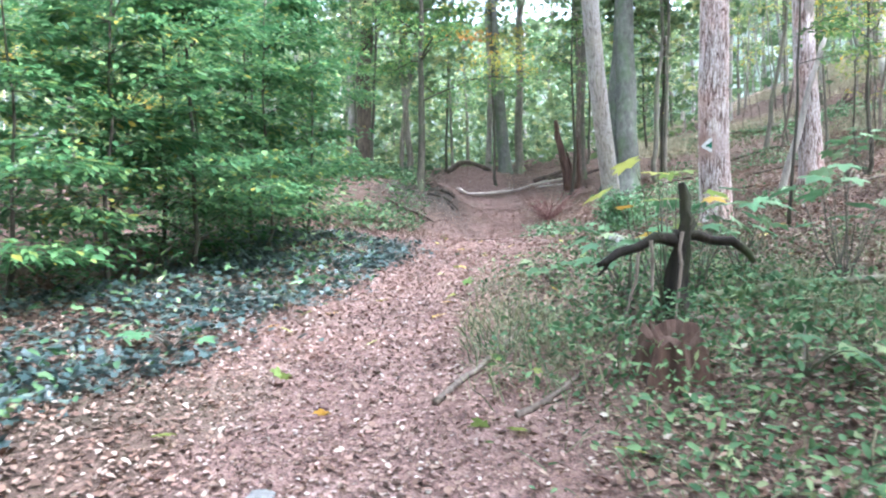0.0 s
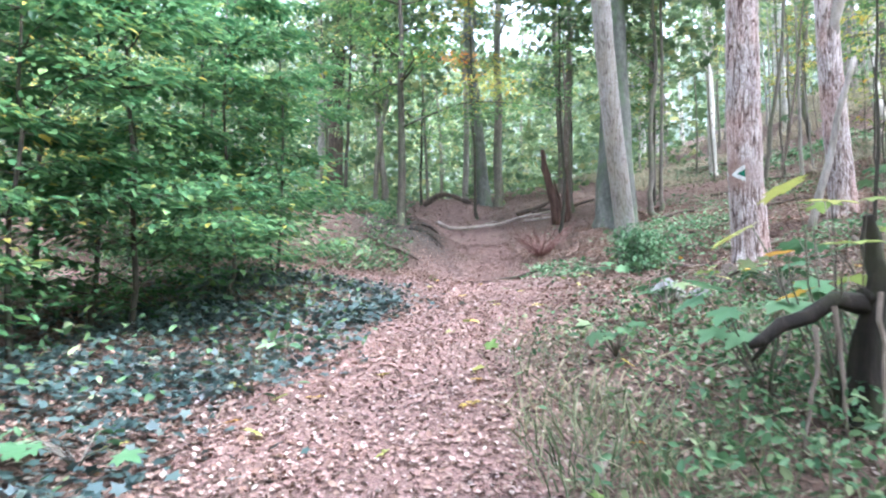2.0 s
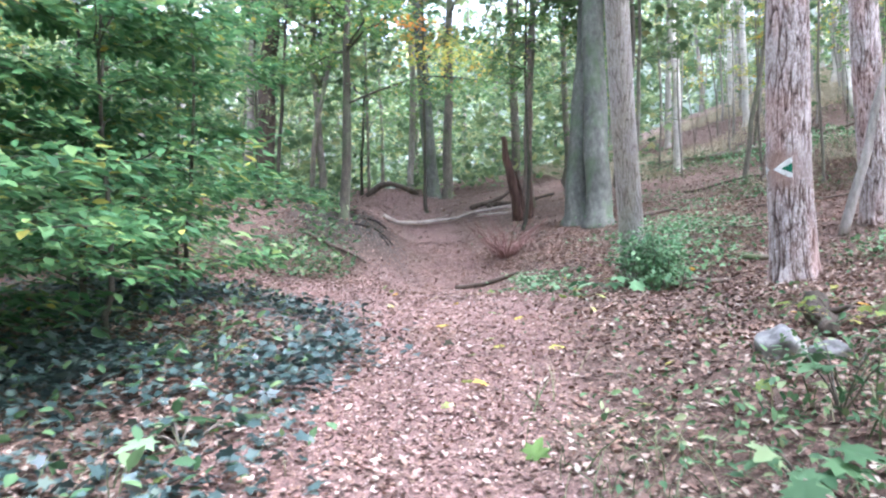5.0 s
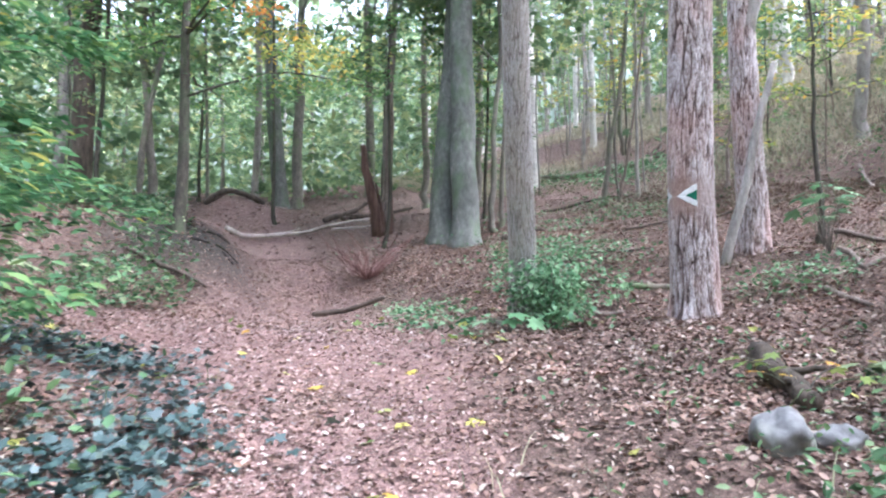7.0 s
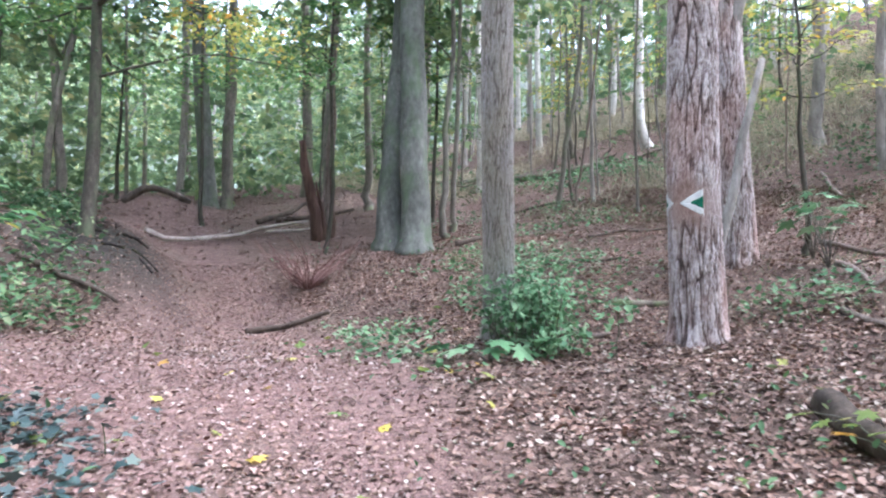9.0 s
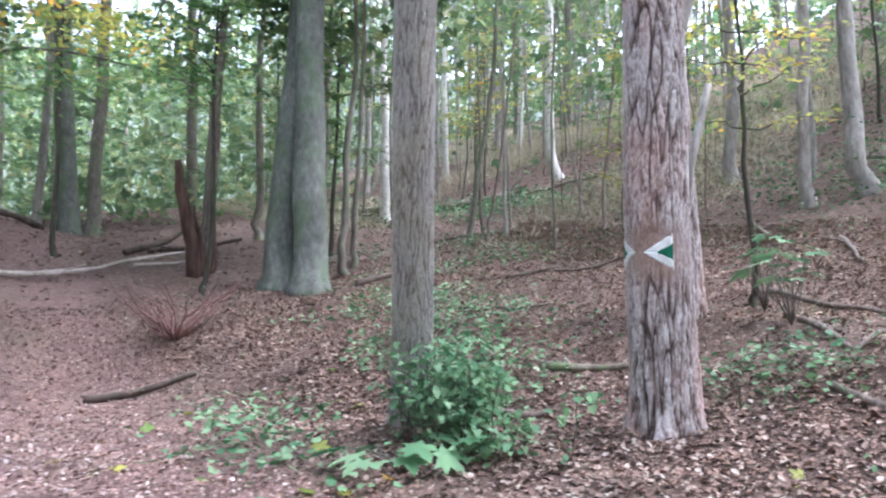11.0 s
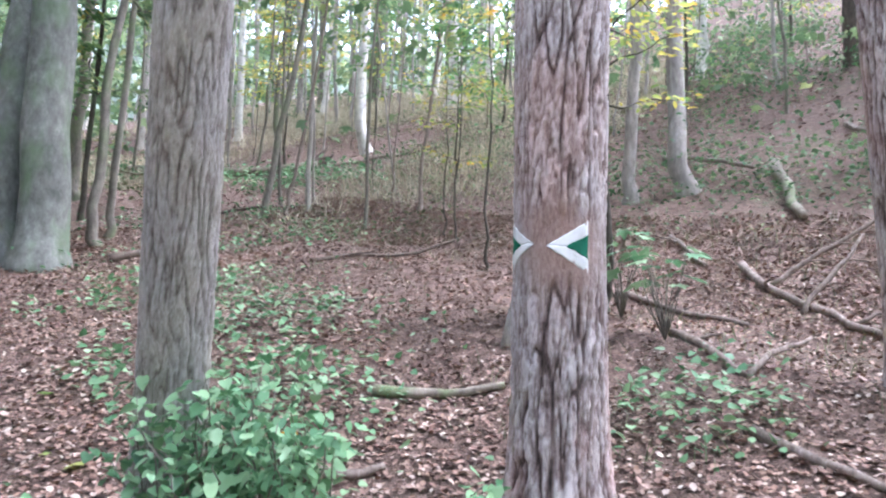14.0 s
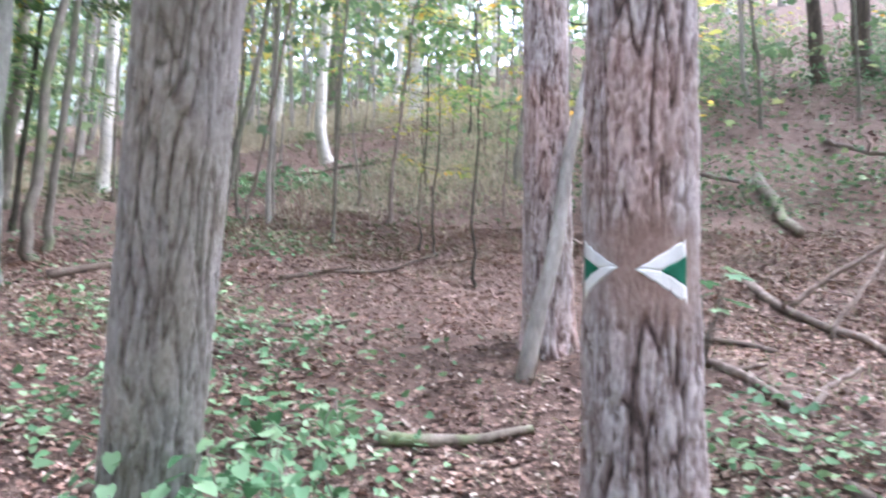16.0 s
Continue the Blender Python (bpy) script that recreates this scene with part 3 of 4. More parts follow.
# beech pair and other single trunks: x, y, height, radius, bark, lean
tall_tree(4.5, 17.9, 16, 0.25, BEECH, 31, "beech_tree", "grey-green beech trunk standing close to a second", (0.1, 0.05), n=3600, sides=20)
tall_tree(4.78, 17.4, 16, 0.28, BEECH, 32, "beech_tree", "thick grey-green beech trunk beside its twin", (-0.02, 0.0), n=3600, sides=20)
SINGLE = [
    (-2.75, 24.0, 17, 0.28, DARK, (0.0, 0.0), "old tree with very dark bark"),
    (2.45, 26.2, 17, 0.24, BEECH, (-0.03, 0.0), "grey beech with a flared foot behind the dirt mound"),
    (3.0, 26.6, 15, 0.17, STEM, (0.02, 0.0), "slim dark tree behind the dirt mound"),
    (-1.35, 23.6, 10, 0.09, STEM, (0.05, 0.0), "thin dark stem on the bank"),
    (-1.1, 23.9, 9, 0.12, STEM, (-0.02, 0.0), "thin mossy stem on the bank"),
    (-3.6, 25.6, 14, 0.14, GREY, (0.0, 0.0), "slim grey trunk in the thicket"),
    (4.5, 21.6, 12, 0.12, STEM, (0.01, 0.0), "slim reddish-brown bare trunk"),
    (6.2, 23.4, 13, 0.11, STEM, (0.0, 0.0), "thin dark trunk in the woods"),
    (5.7, 17.9, 9, 0.07, STEM, (0.12, 0.0), "thin leaning mossy stem"),
    (6.0, 18.2, 10, 0.055, STEM, (0.06, 0.0), "thin leaning mossy stem"),
    (7.3, 22.0, 13, 0.12, STEM, (0.0, 0.0), "slim dark trunk in the woods"),
    (9.9, 23.6, 14, 0.13, BIRCH, (0.0, 0.0), "pale birch with a dark foot"),
    (13.9, 20.8, 13, 0.15, BIRCH, (0.01, 0.0), "white birch on the slope"),
    (17.5, 20.8, 14, 0.2, BIRCH, (-0.02, 0.02), "pale trunk on the slope"),
    (13.2, 23.4, 12, 0.08, STEM, (0.1, 0.0), "dark curved stem on the slope"),
    (13.4, 15.3, 13, 0.14, GREY, (0.0, 0.0), "grey trunk on the slope"),
    (12.0, 12.1, 13, 0.15, GREY, (0.02, 0.0), "grey trunk on the slope"),
    (11.6, 12.9, 11, 0.1, GREY, (-0.06, 0.02), "leaning grey trunk on the slope"),
    (18.1, 10.4, 14, 0.16, DARK, (0.01, 0.0), "dark trunk on the slope"),
    (18.3, 9.5, 14, 0.2, DARK, (0.0, 0.0), "dark trunk on the slope"),
    (21.5, 15.2, 14, 0.17, GREY, (0.0, 0.0), "grey trunk high on the slope"),
    (19.0, 13.9, 14, 0.15, BIRCH, (0.03, 0.0), "pale trunk high on the slope"),
    (8.8, 18.5, 9, 0.06, STEM, (0.12, -0.05), "thin curved stem on the slope"),
    (9.2, 18.3, 7, 0.035, DEAD, (0.15, 0.0), "thin pale dead stem leaning on the slope"),
    (10.6, 16.4, 6, 0.04, DEAD, (0.12, 0.0), "thin pale dead stem leaning on the slope"),
]
for i, (x, y, hgt, r, mat, lean, lab) in enumerate(SINGLE):
    tall_tree(x, y, hgt, r, mat, 50 + i, "birch_tree" if mat is BIRCH else "tree", lab, lean, n=(1500 if x < 8 or y < 11 else 420) if r > 0.06 else 120, limbs=3 if r > 0.06 else 2, wander=0.05 if r > 0.06 else 0.03)

# background woods: a few kinds, repeated
rng = np.random.RandomState(77)
STOCK = []
for i, (hgt, r, mat, n, low) in enumerate([(15, 0.13, GREY, 380, 0.3), (17, 0.17, STEM, 420, 0.33), (11, 0.06, STEM, 280, 0.25), (10, 0.045, GREY, 260, 0.25), (14, 0.12, BIRCH, 320, 0.4), (13, 0.09, STEM, 360, 0.2)]):
    STOCK.append((-30 - 4 * i, -25 - i, tall_tree(-30 - 4 * i, -25 - i, hgt, r, mat, 200 + i, "tree", "slender forest tree among many others", (rng.uniform(-.03, .03), rng.uniform(-.03, .03)), n=n, low=low, limbs=3)))
# dense tree whose copies stand out of view, added only to cast shade
SHADE = tall_tree(-26, -28, 16, 0.16, GREY, 230, "tree", "unseen full-crowned tree added to shade path and slope", (0.01, 0.0), n=1400, low=0.4, limbs=5)
taken = [(s[0], s[1]) for s in SINGLE] + [(4.6, 17.4), (4.25, 10.4), (2.5, 11), (6.3, 11.7), (6.2, 9.2)]
placed = 0
while placed < 195:
    x, y = rng.uniform(-30, 38), rng.uniform(-16, 58)
    dist = math.hypot(x, y - 8)
    hill = x > 8
    if dist < 13 or (x > -4 and x < 8 and 0 < y < 27) or (x > 4 and 3 < y < 19 and x < 17) or abs(x - 1) < 2.2 and y < 29:
        continue
    if hill and y < 24 and rng.rand() < 0.45 or y < 0 and rng.rand() < 0.55:
        continue
    if 15 < x < 27 and 8 < y < 20 and rng.rand() < 0.75 or min(math.hypot(x - a, y - b) for a, b in taken) < 1.1:
        continue
    taken.append((x, y))
    k = rng.choice(6, p=[.15, .12, .27, .22, .1, .14] if not hill else [.25, .08, .2, .2, .2, .07])
    copy_thing(STOCK[k][2], pose(x, y, gz(x, y) - 0.05, rng.uniform(-2, 2), rng.uniform(-2, 2), rng.uniform(0, 360)))
    placed += 1
# unseen copies around the start, added to shade the path
for k in range(14):
    x, y = [(-6, 2), (-5, -1.5), (-2.5, -4), (2.8, -3.5), (5, -1), (6.5, 2.5), (0.5, -7), (-4, -7), (4.5, -6.5), (8.5, 0.5), (8.5, 5), (-8, -3), (6.8, -3.6), (7, -8)][k]
    copy_thing(SHADE, pose(x, y, gz(x, y) - 0.05, 0, 0, 77 * k))
# unseen copies uphill on the right, added to shade the slope
for k, (x, y) in enumerate(((15, -1.5), (18.5, -2.5), (21.5, 0), (24.5, 1.5), (13, 0.5), (20.5, -4.5), (16, -5), (23.5, -3))):
    taken.append((x, y))
    copy_thing(SHADE, pose(x, y, gz(x, y) - 0.05, 0, 0, 53 * k))
placed = 0
while placed < 60:
    x, y = rng.uniform(14, 40), rng.uniform(4, 46)
    if 15 < x < 27 and 8 < y < 20 or min(math.hypot(x - a, y - b) for a, b in taken) < 1.0:
        continue
    taken.append((x, y))
    k = rng.choice([3, 3, 4])
    copy_thing(STOCK[k][2], pose(x, y, gz(x, y) - 0.05, rng.uniform(-3, 3), rng.uniform(-3, 3), rng.uniform(0, 360)))
    placed += 1

# ---- young trees and bushes ----
for i, (x, y, hgt, r, n, spread, low) in enumerate([
        (-3.5, 8.4, 4.6, 0.030, 5200, 1.6, 0.06), (-4.7, 9.6, 5.4, 0.035, 5200, 1.9, 0.06), (-3.0, 10.6, 4.2, 0.028, 4200, 1.4, 0.06),
        (-5.0, 7.3, 4.6, 0.030, 4800, 1.7, 0.06), (-4.0, 6.3, 3.4, 0.024, 3600, 1.3, 0.06), (-6.2, 10.8, 6.0, 0.04, 4200, 2.0, 0.08),
        (-3.6, 12.6, 5.2, 0.035, 4200, 1.7, 0.12), (-5.2, 13.6, 6.0, 0.04, 4200, 2.0, 0.10), (-2.4, 11.9, 3.2, 0.02, 2000, 1.0, 0.12),
        (-6.4, 6.0, 5.0, 0.03, 3600, 1.8, 0.06), (-7.5, 8.5, 6.0, 0.04, 3600, 2.0, 0.06), (-2.35, 9.3, 3.8, 0.025, 4200, 1.35, 0.08), (-2.2, 10.9, 4.2, 0.025, 3600, 1.3, 0.1), (-2.9, 7.9, 4.5, 0.03, 4800, 1.5, 0.05), (-3.4, 6.9, 4.2, 0.025, 4200, 1.4, 0.05), (-4.6, 16.0, 6.0, 0.04, 3000, 1.8, 0.2)]):
    sapling("sapling", x, y, hgt, r, 300 + i, THICKET, int(n * 1.2), spread=spread, low=low, size=0.1, twigs=30, label="unseen young beech added to shade the ivy beside the path", group="saplings beside the path")
bank_tree = sapling("sapling", -0.55, 16.6, 7.5, 0.10, 330, BUSHLEAF, 4200, 0.11, 2.8, 0.36, "dark slender young tree with yellowing leaves on the bank", (0.03, 0.0), twigs=18)
rng = np.random.RandomState(8)
q = bent((0.1, 0, 2.2), (3.3, -0.1, 2.65), 9, 0.03, 3, -0.3)
part("limb", mesh_of("limb", *tube(q, np.linspace(0.025, 0.008, 9), 6), SAPSTEM), bank_tree)
for nm, n, o, sp, m in (("yellow_spray", 420, (2.0, 0, 3.15), (0.55, 0.4, 0.12), YELLOW), ("orange_spray", 90, (1.3, -0.1, 3.75), (0.25, 0.2, 0.07), ORANGE), ("limb_spray", 500, (1.9, 0, 2.55), (0.8, 0.4, 0.1), BUSHLEAF)):
    tagged(part(nm, leaves(nm, np.array(o) + rng.normal(0, 1, (n, 3)) * np.array(sp), rng.uniform(0, 6.3, n), rng.normal(-0.25, 0.25, n), rng.normal(0, 0.3, n), rng.uniform(0.07, 0.13, n), OVAL, m), bank_tree, nm.replace("_", " ") + " of leaves"), kind="stuff")
for i, (x, y, hgt, r, n, spread, low, m, lab) in enumerate([
        (3.9, 7.6, 4.2, 0.02, 500, 1.3, 0.42, BUSHLEAF, "thin sapling with broad green leaf sprays"),
        # next three young beeches stand out of view, added to shade the path's left
        (-4.3, 2.4, 5.0, 0.03, 3000, 1.9, 0.1, BUSHLEAF, "unseen young beech added to shade the ivy"),
        (-4.6, 0.4, 5.5, 0.03, 2600, 1.9, 0.1, BUSHLEAF, "unseen young beech added to shade the ivy"),
        (-5.0, 4.3, 4.5, 0.03, 2600, 1.6, 0.08, BUSHLEAF, "unseen young beech added to shade the ivy"),
        (-1.9, 18.5, 7.0, 0.05, 2600, 2.0, 0.3, BUSHLEAF, "young tree with bright green sprays over the bank"),
        (-2.6, 21.0, 7.5, 0.05, 2600, 2.2, 0.3, CROWN, "young tree with green sprays in the thicket"),
        (0.2, 29.5, 8.0, 0.06, 2400, 2.4, 0.15, BUSHLEAF, "young tree with green sprays in the thicket"),
        (3.4, 29.0, 8.5, 0.06, 2600, 2.5, 0.15, BUSHLEAF, "young tree with green sprays behind the mound"),
        (5.6, 26.0, 8.0, 0.05, 2600, 2.2, 0.2, CROWN, "young tree with green sprays in the thicket"),
        (1.8, 22.6, 8.5, 0.05, 2000, 2.0, 0.45, YELLOW, "young tree with yellow autumn sprays overhead"),
        (3.6, 19.0, 7.5, 0.045, 1900, 1.7, 0.4, BUSHLEAF, "young tree with green sprays near the beeches"),
        (5.6, 19.5, 7.0, 0.04, 2200, 1.6, 0.25, BUSHLEAF, "young tree with green sprays near the beeches"),
        (6.6, 20.3, 8.0, 0.05, 2200, 1.8, 0.2, CROWN, "young tree with green sprays near the beeches"),
        (8.2, 27.0, 8.0, 0.05, 2200, 2.0, 0.2, CROWN, "young tree with green sprays on the slope"),
        (12.4, 22.2, 5.0, 0.03, 900, 1.5, 0.3, YELLOW, "young tree with yellow-green leaves on the slope"),
        (16.0, 18.0, 5.5, 0.035, 1100, 1.6, 0.2, BUSHLEAF, "young tree with green leaves on the slope"),
        (12.6, 17.0, 4.5, 0.025, 700, 1.3, 0.3, YELLOW, "young tree with yellow-green leaves on the slope"),
        (9.3, 14.6, 3.4, 0.018, 300, 0.9, 0.3, YELLOW, "thin sapling with a few yellowing leaves"),
        (7.24, 11.45, 4.6, 0.038, 700, 1.5, 0.42, YELLOW, "dark thin sapling with yellow-green leaf sprays"),
        (8.2, 13.4, 4.0, 0.02, 500, 1.2, 0.4, BUSHLEAF, "thin sapling with green leaf sprays"),
        (15.5, 13.2, 6.0, 0.04, 1300, 1.8, 0.12, BUSHLEAF, "young tree with dull green leaves on the slope"),
        (17.0, 8.0, 5.5, 0.04, 1300, 1.8, 0.10, BUSHLEAF, "young tree with dull green leaves on the slope"),
        (20.5, 12.0, 6.0, 0.04, 1300, 2.0, 0.08, YELLOW, "young tree with yellowing leaves on the slope"),
        (13.5, 9.0, 3.6, 0.02, 420, 1.3, 0.25, YELLOW, "thin sapling with yellow-green sprays on the slope")]):
    sapling("sapling", x, y, hgt, r, 340 + i, m, n, 0.12 if y > 17 else 0.09, spread, low, lab, (0.02 * (-1) ** i, 0.0), twigs=18 if n > 600 else 10)


for i, (x, y) in enumerate(((-8.2, 11.5), (-9.5, 14.0), (-7.2, 15.5), (-10.5, 9.5), (-9.0, 18.5), (-6.2, 19.0))):
    sapling("sapling", x, y, 7.5, 0.05, 380 + i, BUSHLEAF if i % 2 else YELLOW, 2600, 0.15, 2.3, 0.15, "tall leafy young tree behind the bushes", twigs=20)

# thin bare stems scattered over the slope
rng = np.random.RandomState(47)
POLES = []
for i, (hgt, r0, n, m, stm) in enumerate(((6.5, 0.025, 160, YELLOW, GREY), (5.0, 0.018, 110, YELLOW, DEAD), (7.5, 0.035, 200, CROWN, STEM), (4.0, 0.013, 90, BUSHLEAF, SAPSTEM), (8.0, 0.05, 200, CROWN, GREY))):
    x, y = ((10.5, 19.0), (11.2, 17.6), (15.5, 22.0), (9.8, 15.2), (16.5, 24.0))[i]
    POLES.append(sapling("thin_sapling", x, y, hgt, r0, 420 + i, m, n, 0.12, 1.0, 0.45, "thin nearly bare young stem on the slope", (rng.uniform(-.08, .08), 0), stem=stm, twigs=9, group="thin stems on the slope"))
count = 0
while count < 85:
    x, y = rng.uniform(8.5, 26), rng.uniform(9.5, 32)
    if x + y * 0.55 < 18.5 or (y < 13 and x < 12) or min(math.hypot(x - a, y - b) for a, b in taken) < 0.6:
        continue
    taken.append((x, y))
    copy_thing(POLES[rng.randint(5)], pose(x, y, gz(x, y) - 0.03, rng.uniform(-5, 5), rng.uniform(-5, 5), rng.uniform(0, 360)))
    count += 1


def broadleaf(name, x, y, n, size, height, seed, mat, label, spread=0.35):
    """A knee-high shoot with large lobed leaves."""
    rng = np.random.RandomState(seed)
    t = thing(name, x, y, label=label, category="plant", group="broad-leaved shoots")
    pos, yaw = [], []
    for k in range(n):
        a = rng.uniform(0, 6.3)
        e = np.array([math.cos(a), math.sin(a), 0]) * spread * rng.uniform(0.3, 1) + np.array([0, 0, height * rng.uniform(0.55, 1)])
        part("stem", mesh_of("stem", *tube(bent((0, 0, 0), e, 5, 0.06, seed + k, -0.05), np.linspace(0.006, 0.003, 5), 4), STEM), t)
        pos.append(e)
        yaw.append(a - np.pi / 2)
    part("foliage", leaves("foliage", pos, yaw, rng.normal(-0.3, 0.2, n), rng.normal(0, 0.2, n), rng.uniform(0.7, 1.2, n) * size, MAPLE, mat), t)
    return t


for i, (x, y, n, s, hgt, m) in enumerate([(1.42, 4.35, 12, 0.17, 0.95, YELLOW), (1.25, 4.6, 12, 0.19, 0.6, CLIMB), (1.75, 4.7, 16, 0.19, 0.75, CLIMB), (2.3, 5.2, 14, 0.18, 0.8, CLIMB),
                                          (2.6, 4.4, 14, 0.18, 0.9, CLIMB), (6.35, 10.6, 16, 0.19, 0.75, CLIMB), (7.0, 11.2, 12, 0.17, 0.8, CLIMB), (2.35, 10.85, 9, 0.2, 0.22, CLIMB),
                                          (-2.0, 5.0, 8, 0.15, 0.2, CLIMB), (1.7, 3.2, 9, 0.15, 0.25, HERB), (-2.3, 13.6, 12, 0.17, 0.4, HERB), (-1.7, 14.4, 12, 0.17, 0.4, HERB), (-2.9, 12.7, 14, 0.17, 0.4, HERB),
                                          (0.95, 5.9, 9, 0.13, 0.25, HERB), (1.5, 6.4, 9, 0.14, 0.35, HERB), (2.5, 7.75, 8, 0.1, 0.2, YELLOW), (2.75, 8.0, 6, 0.1, 0.22, YELLOW), (3.0, 7.5, 12, 0.12, 0.25, HERB), (2.75, 7.1, 12, 0.12, 0.25, HERB), (2.6, 6.8, 9, 0.16, 0.4, HERB), (-1.35, 7.2, 6, 0.17, 0.18, CLIMB)]):
    broadleaf("broadleaf_shoot", x, y, n, s, hgt, 400 + i, m, "low shoot with broad lobed green leaves" if m is not YELLOW else "shoot with broad yellow-green leaves")

# reddish twig bush in the hollow
rng = np.random.RandomState(12)
tb = thing("twig_bush", 2.65, 16.9, label="leafless reddish-brown twig bush in the hollow", category="bush")
for k in range(56):
    a, ln = rng.uniform(0, 6.3), rng.uniform(0.4, 1.15)
    part("twig", mesh_of("twig", *tube(bent((0, 0, -0.03), (math.cos(a) * ln * 0.8, math.sin(a) * ln * 0.8, ln * 0.75), 6, 0.12, k), np.linspace(0.012, 0.003, 6), 5), TWIGBUSH), tb)

# leafy climber at the oak's foot: arching shoots with heart-shaped leaves
def climber():
    rng = np.random.RandomState(14)
    ox, oy = 2.95, 11.35
    cl = thing("climber", ox, oy, label="bright green leafy climber round the oak's foot", category="bush")
    z0 = gz(ox, oy)
    pos, yaw = [], []
    for k in range(58):
        b = rng.uniform(0, 6.3)
        out = abs(rng.normal(0, 0.2))
        bx, by = ox + 0.12 * math.cos(b) + rng.normal(-0.02, 0.17), oy - abs(rng.normal(0.2, 0.42)) + 0.12 * math.sin(b)
        ex, ey = bx + out * math.cos(b), by + out * math.sin(b) - 0.05
        h = rng.uniform(0.25, 0.85) * (1 - 0.35 * min(abs(by - oy), 1))
        q = bent((bx, by, gz(bx, by) - 0.02), (ex, ey, gz(ex, ey) + h), 8, 0.1, 70 + k, -0.06)
        part("stem", mesh_of("stem", *tube(q - np.array([ox, oy, z0]), np.linspace(0.006, 0.002, 8), 5), STEM), cl)
        m = 34
        u = rng.beta(1.3, 0.9, m) * 6.99
        i = u.astype(int)
        p = q[i] + (q[i + 1] - q[i]) * (u - i)[:, None] + rng.normal(0, 1, (m, 3)) * np.array([0.06, 0.06, 0.03])
        pos.append(p - np.array([ox, oy, z0]))
        yaw.append(rng.uniform(0, 6.3, m))
    pos, yaw = np.concatenate(pos), np.concatenate(yaw)
    n = len(pos)
    part("foliage", leaves("foliage", pos, yaw, rng.normal(-0.5, 0.35, n), rng.normal(0, 0.3, n), rng.uniform(0.034, 0.07, n), HEART, CLIMB), cl, "heart-shaped light green leaves")


climber()


# ---- dead wood and stones ----
def stick(name, a, b, r, mat, seed, label, za=0.0, zb=0.0, forks=0, wander=0.04, group="fallen branches", category="branch", k=10, sides=8):
    """A fallen branch lying along the ground from a to b, with side forks."""
    t = thing(name, a[0], a[1], label=label, category=category, group=group)
    o = np.array([a[0], a[1], gz(*a)])
    p = bent((*a, 0), (*b, 0), k, wander, seed)
    lift = np.linspace(za, zb, k)
    p[:, 2] = soil(p[:, 0], p[:, 1]) + r * 0.7 + lift
    rr = np.linspace(r, r * 0.55, k)
    part("stem", mesh_of("stem", *tube(p - o, rr, sides, 0.08, seed, 0.06), mat), t)
    rng = np.random.RandomState(seed)
    for j in range(forks):
        i = rng.randint(k // 4, k - 2)
        d = p[i + 1] - p[i]
        an = math.atan2(d[1], d[0]) + rng.choice([-1, 1]) * rng.uniform(0.5, 1.0)
        ln = rng.uniform(0.25, 0.5) * np.linalg.norm(p[-1] - p[0]) * 0.6
        e = p[i] + np.array([math.cos(an) * ln, math.sin(an) * ln, 0])
        e[2] = max(p[i][2] + rng.uniform(-0.1, 0.4) * ln, gz(e[0], e[1]) + 0.01)
        part("fork", mesh_of("fork", *tube(bent(p[i], e, 6, 0.08, seed + j) - o, np.linspace(rr[i] * 0.6, rr[i] * 0.2, 6), 6), mat), t)
    return t


stick("fallen_branch", (0.45, 20.3), (4.0, 21.6), 0.06, PALEWOOD, 1, "long pale branch lying across the hollow", za=0.05, zb=0.12, forks=2)
stick("fallen_branch", (3.0, 21.4), (4.1, 21.2), 0.035, PALEWOOD, 2, "thin pale branch lying in the hollow")
stick("fallen_branch", (1.4, 15.5), (2.4, 15.05), 0.055, DARK, 3, "short dark branch at the hollow's edge", zb=0.05, forks=2)
stick("fallen_log", (12.3, 20.9), (9.3, 26.4), 0.13, MOSSY, 4, "long mossy log lying across the slope", forks=2, category="log", group="fallen logs", sides=12)
stick("fallen_log", (13.0, 11.05), (10.7, 10.3), 0.1, MOSSY, 5, "thick rotting log lying downhill", category="log", group="fallen logs", sides=12)
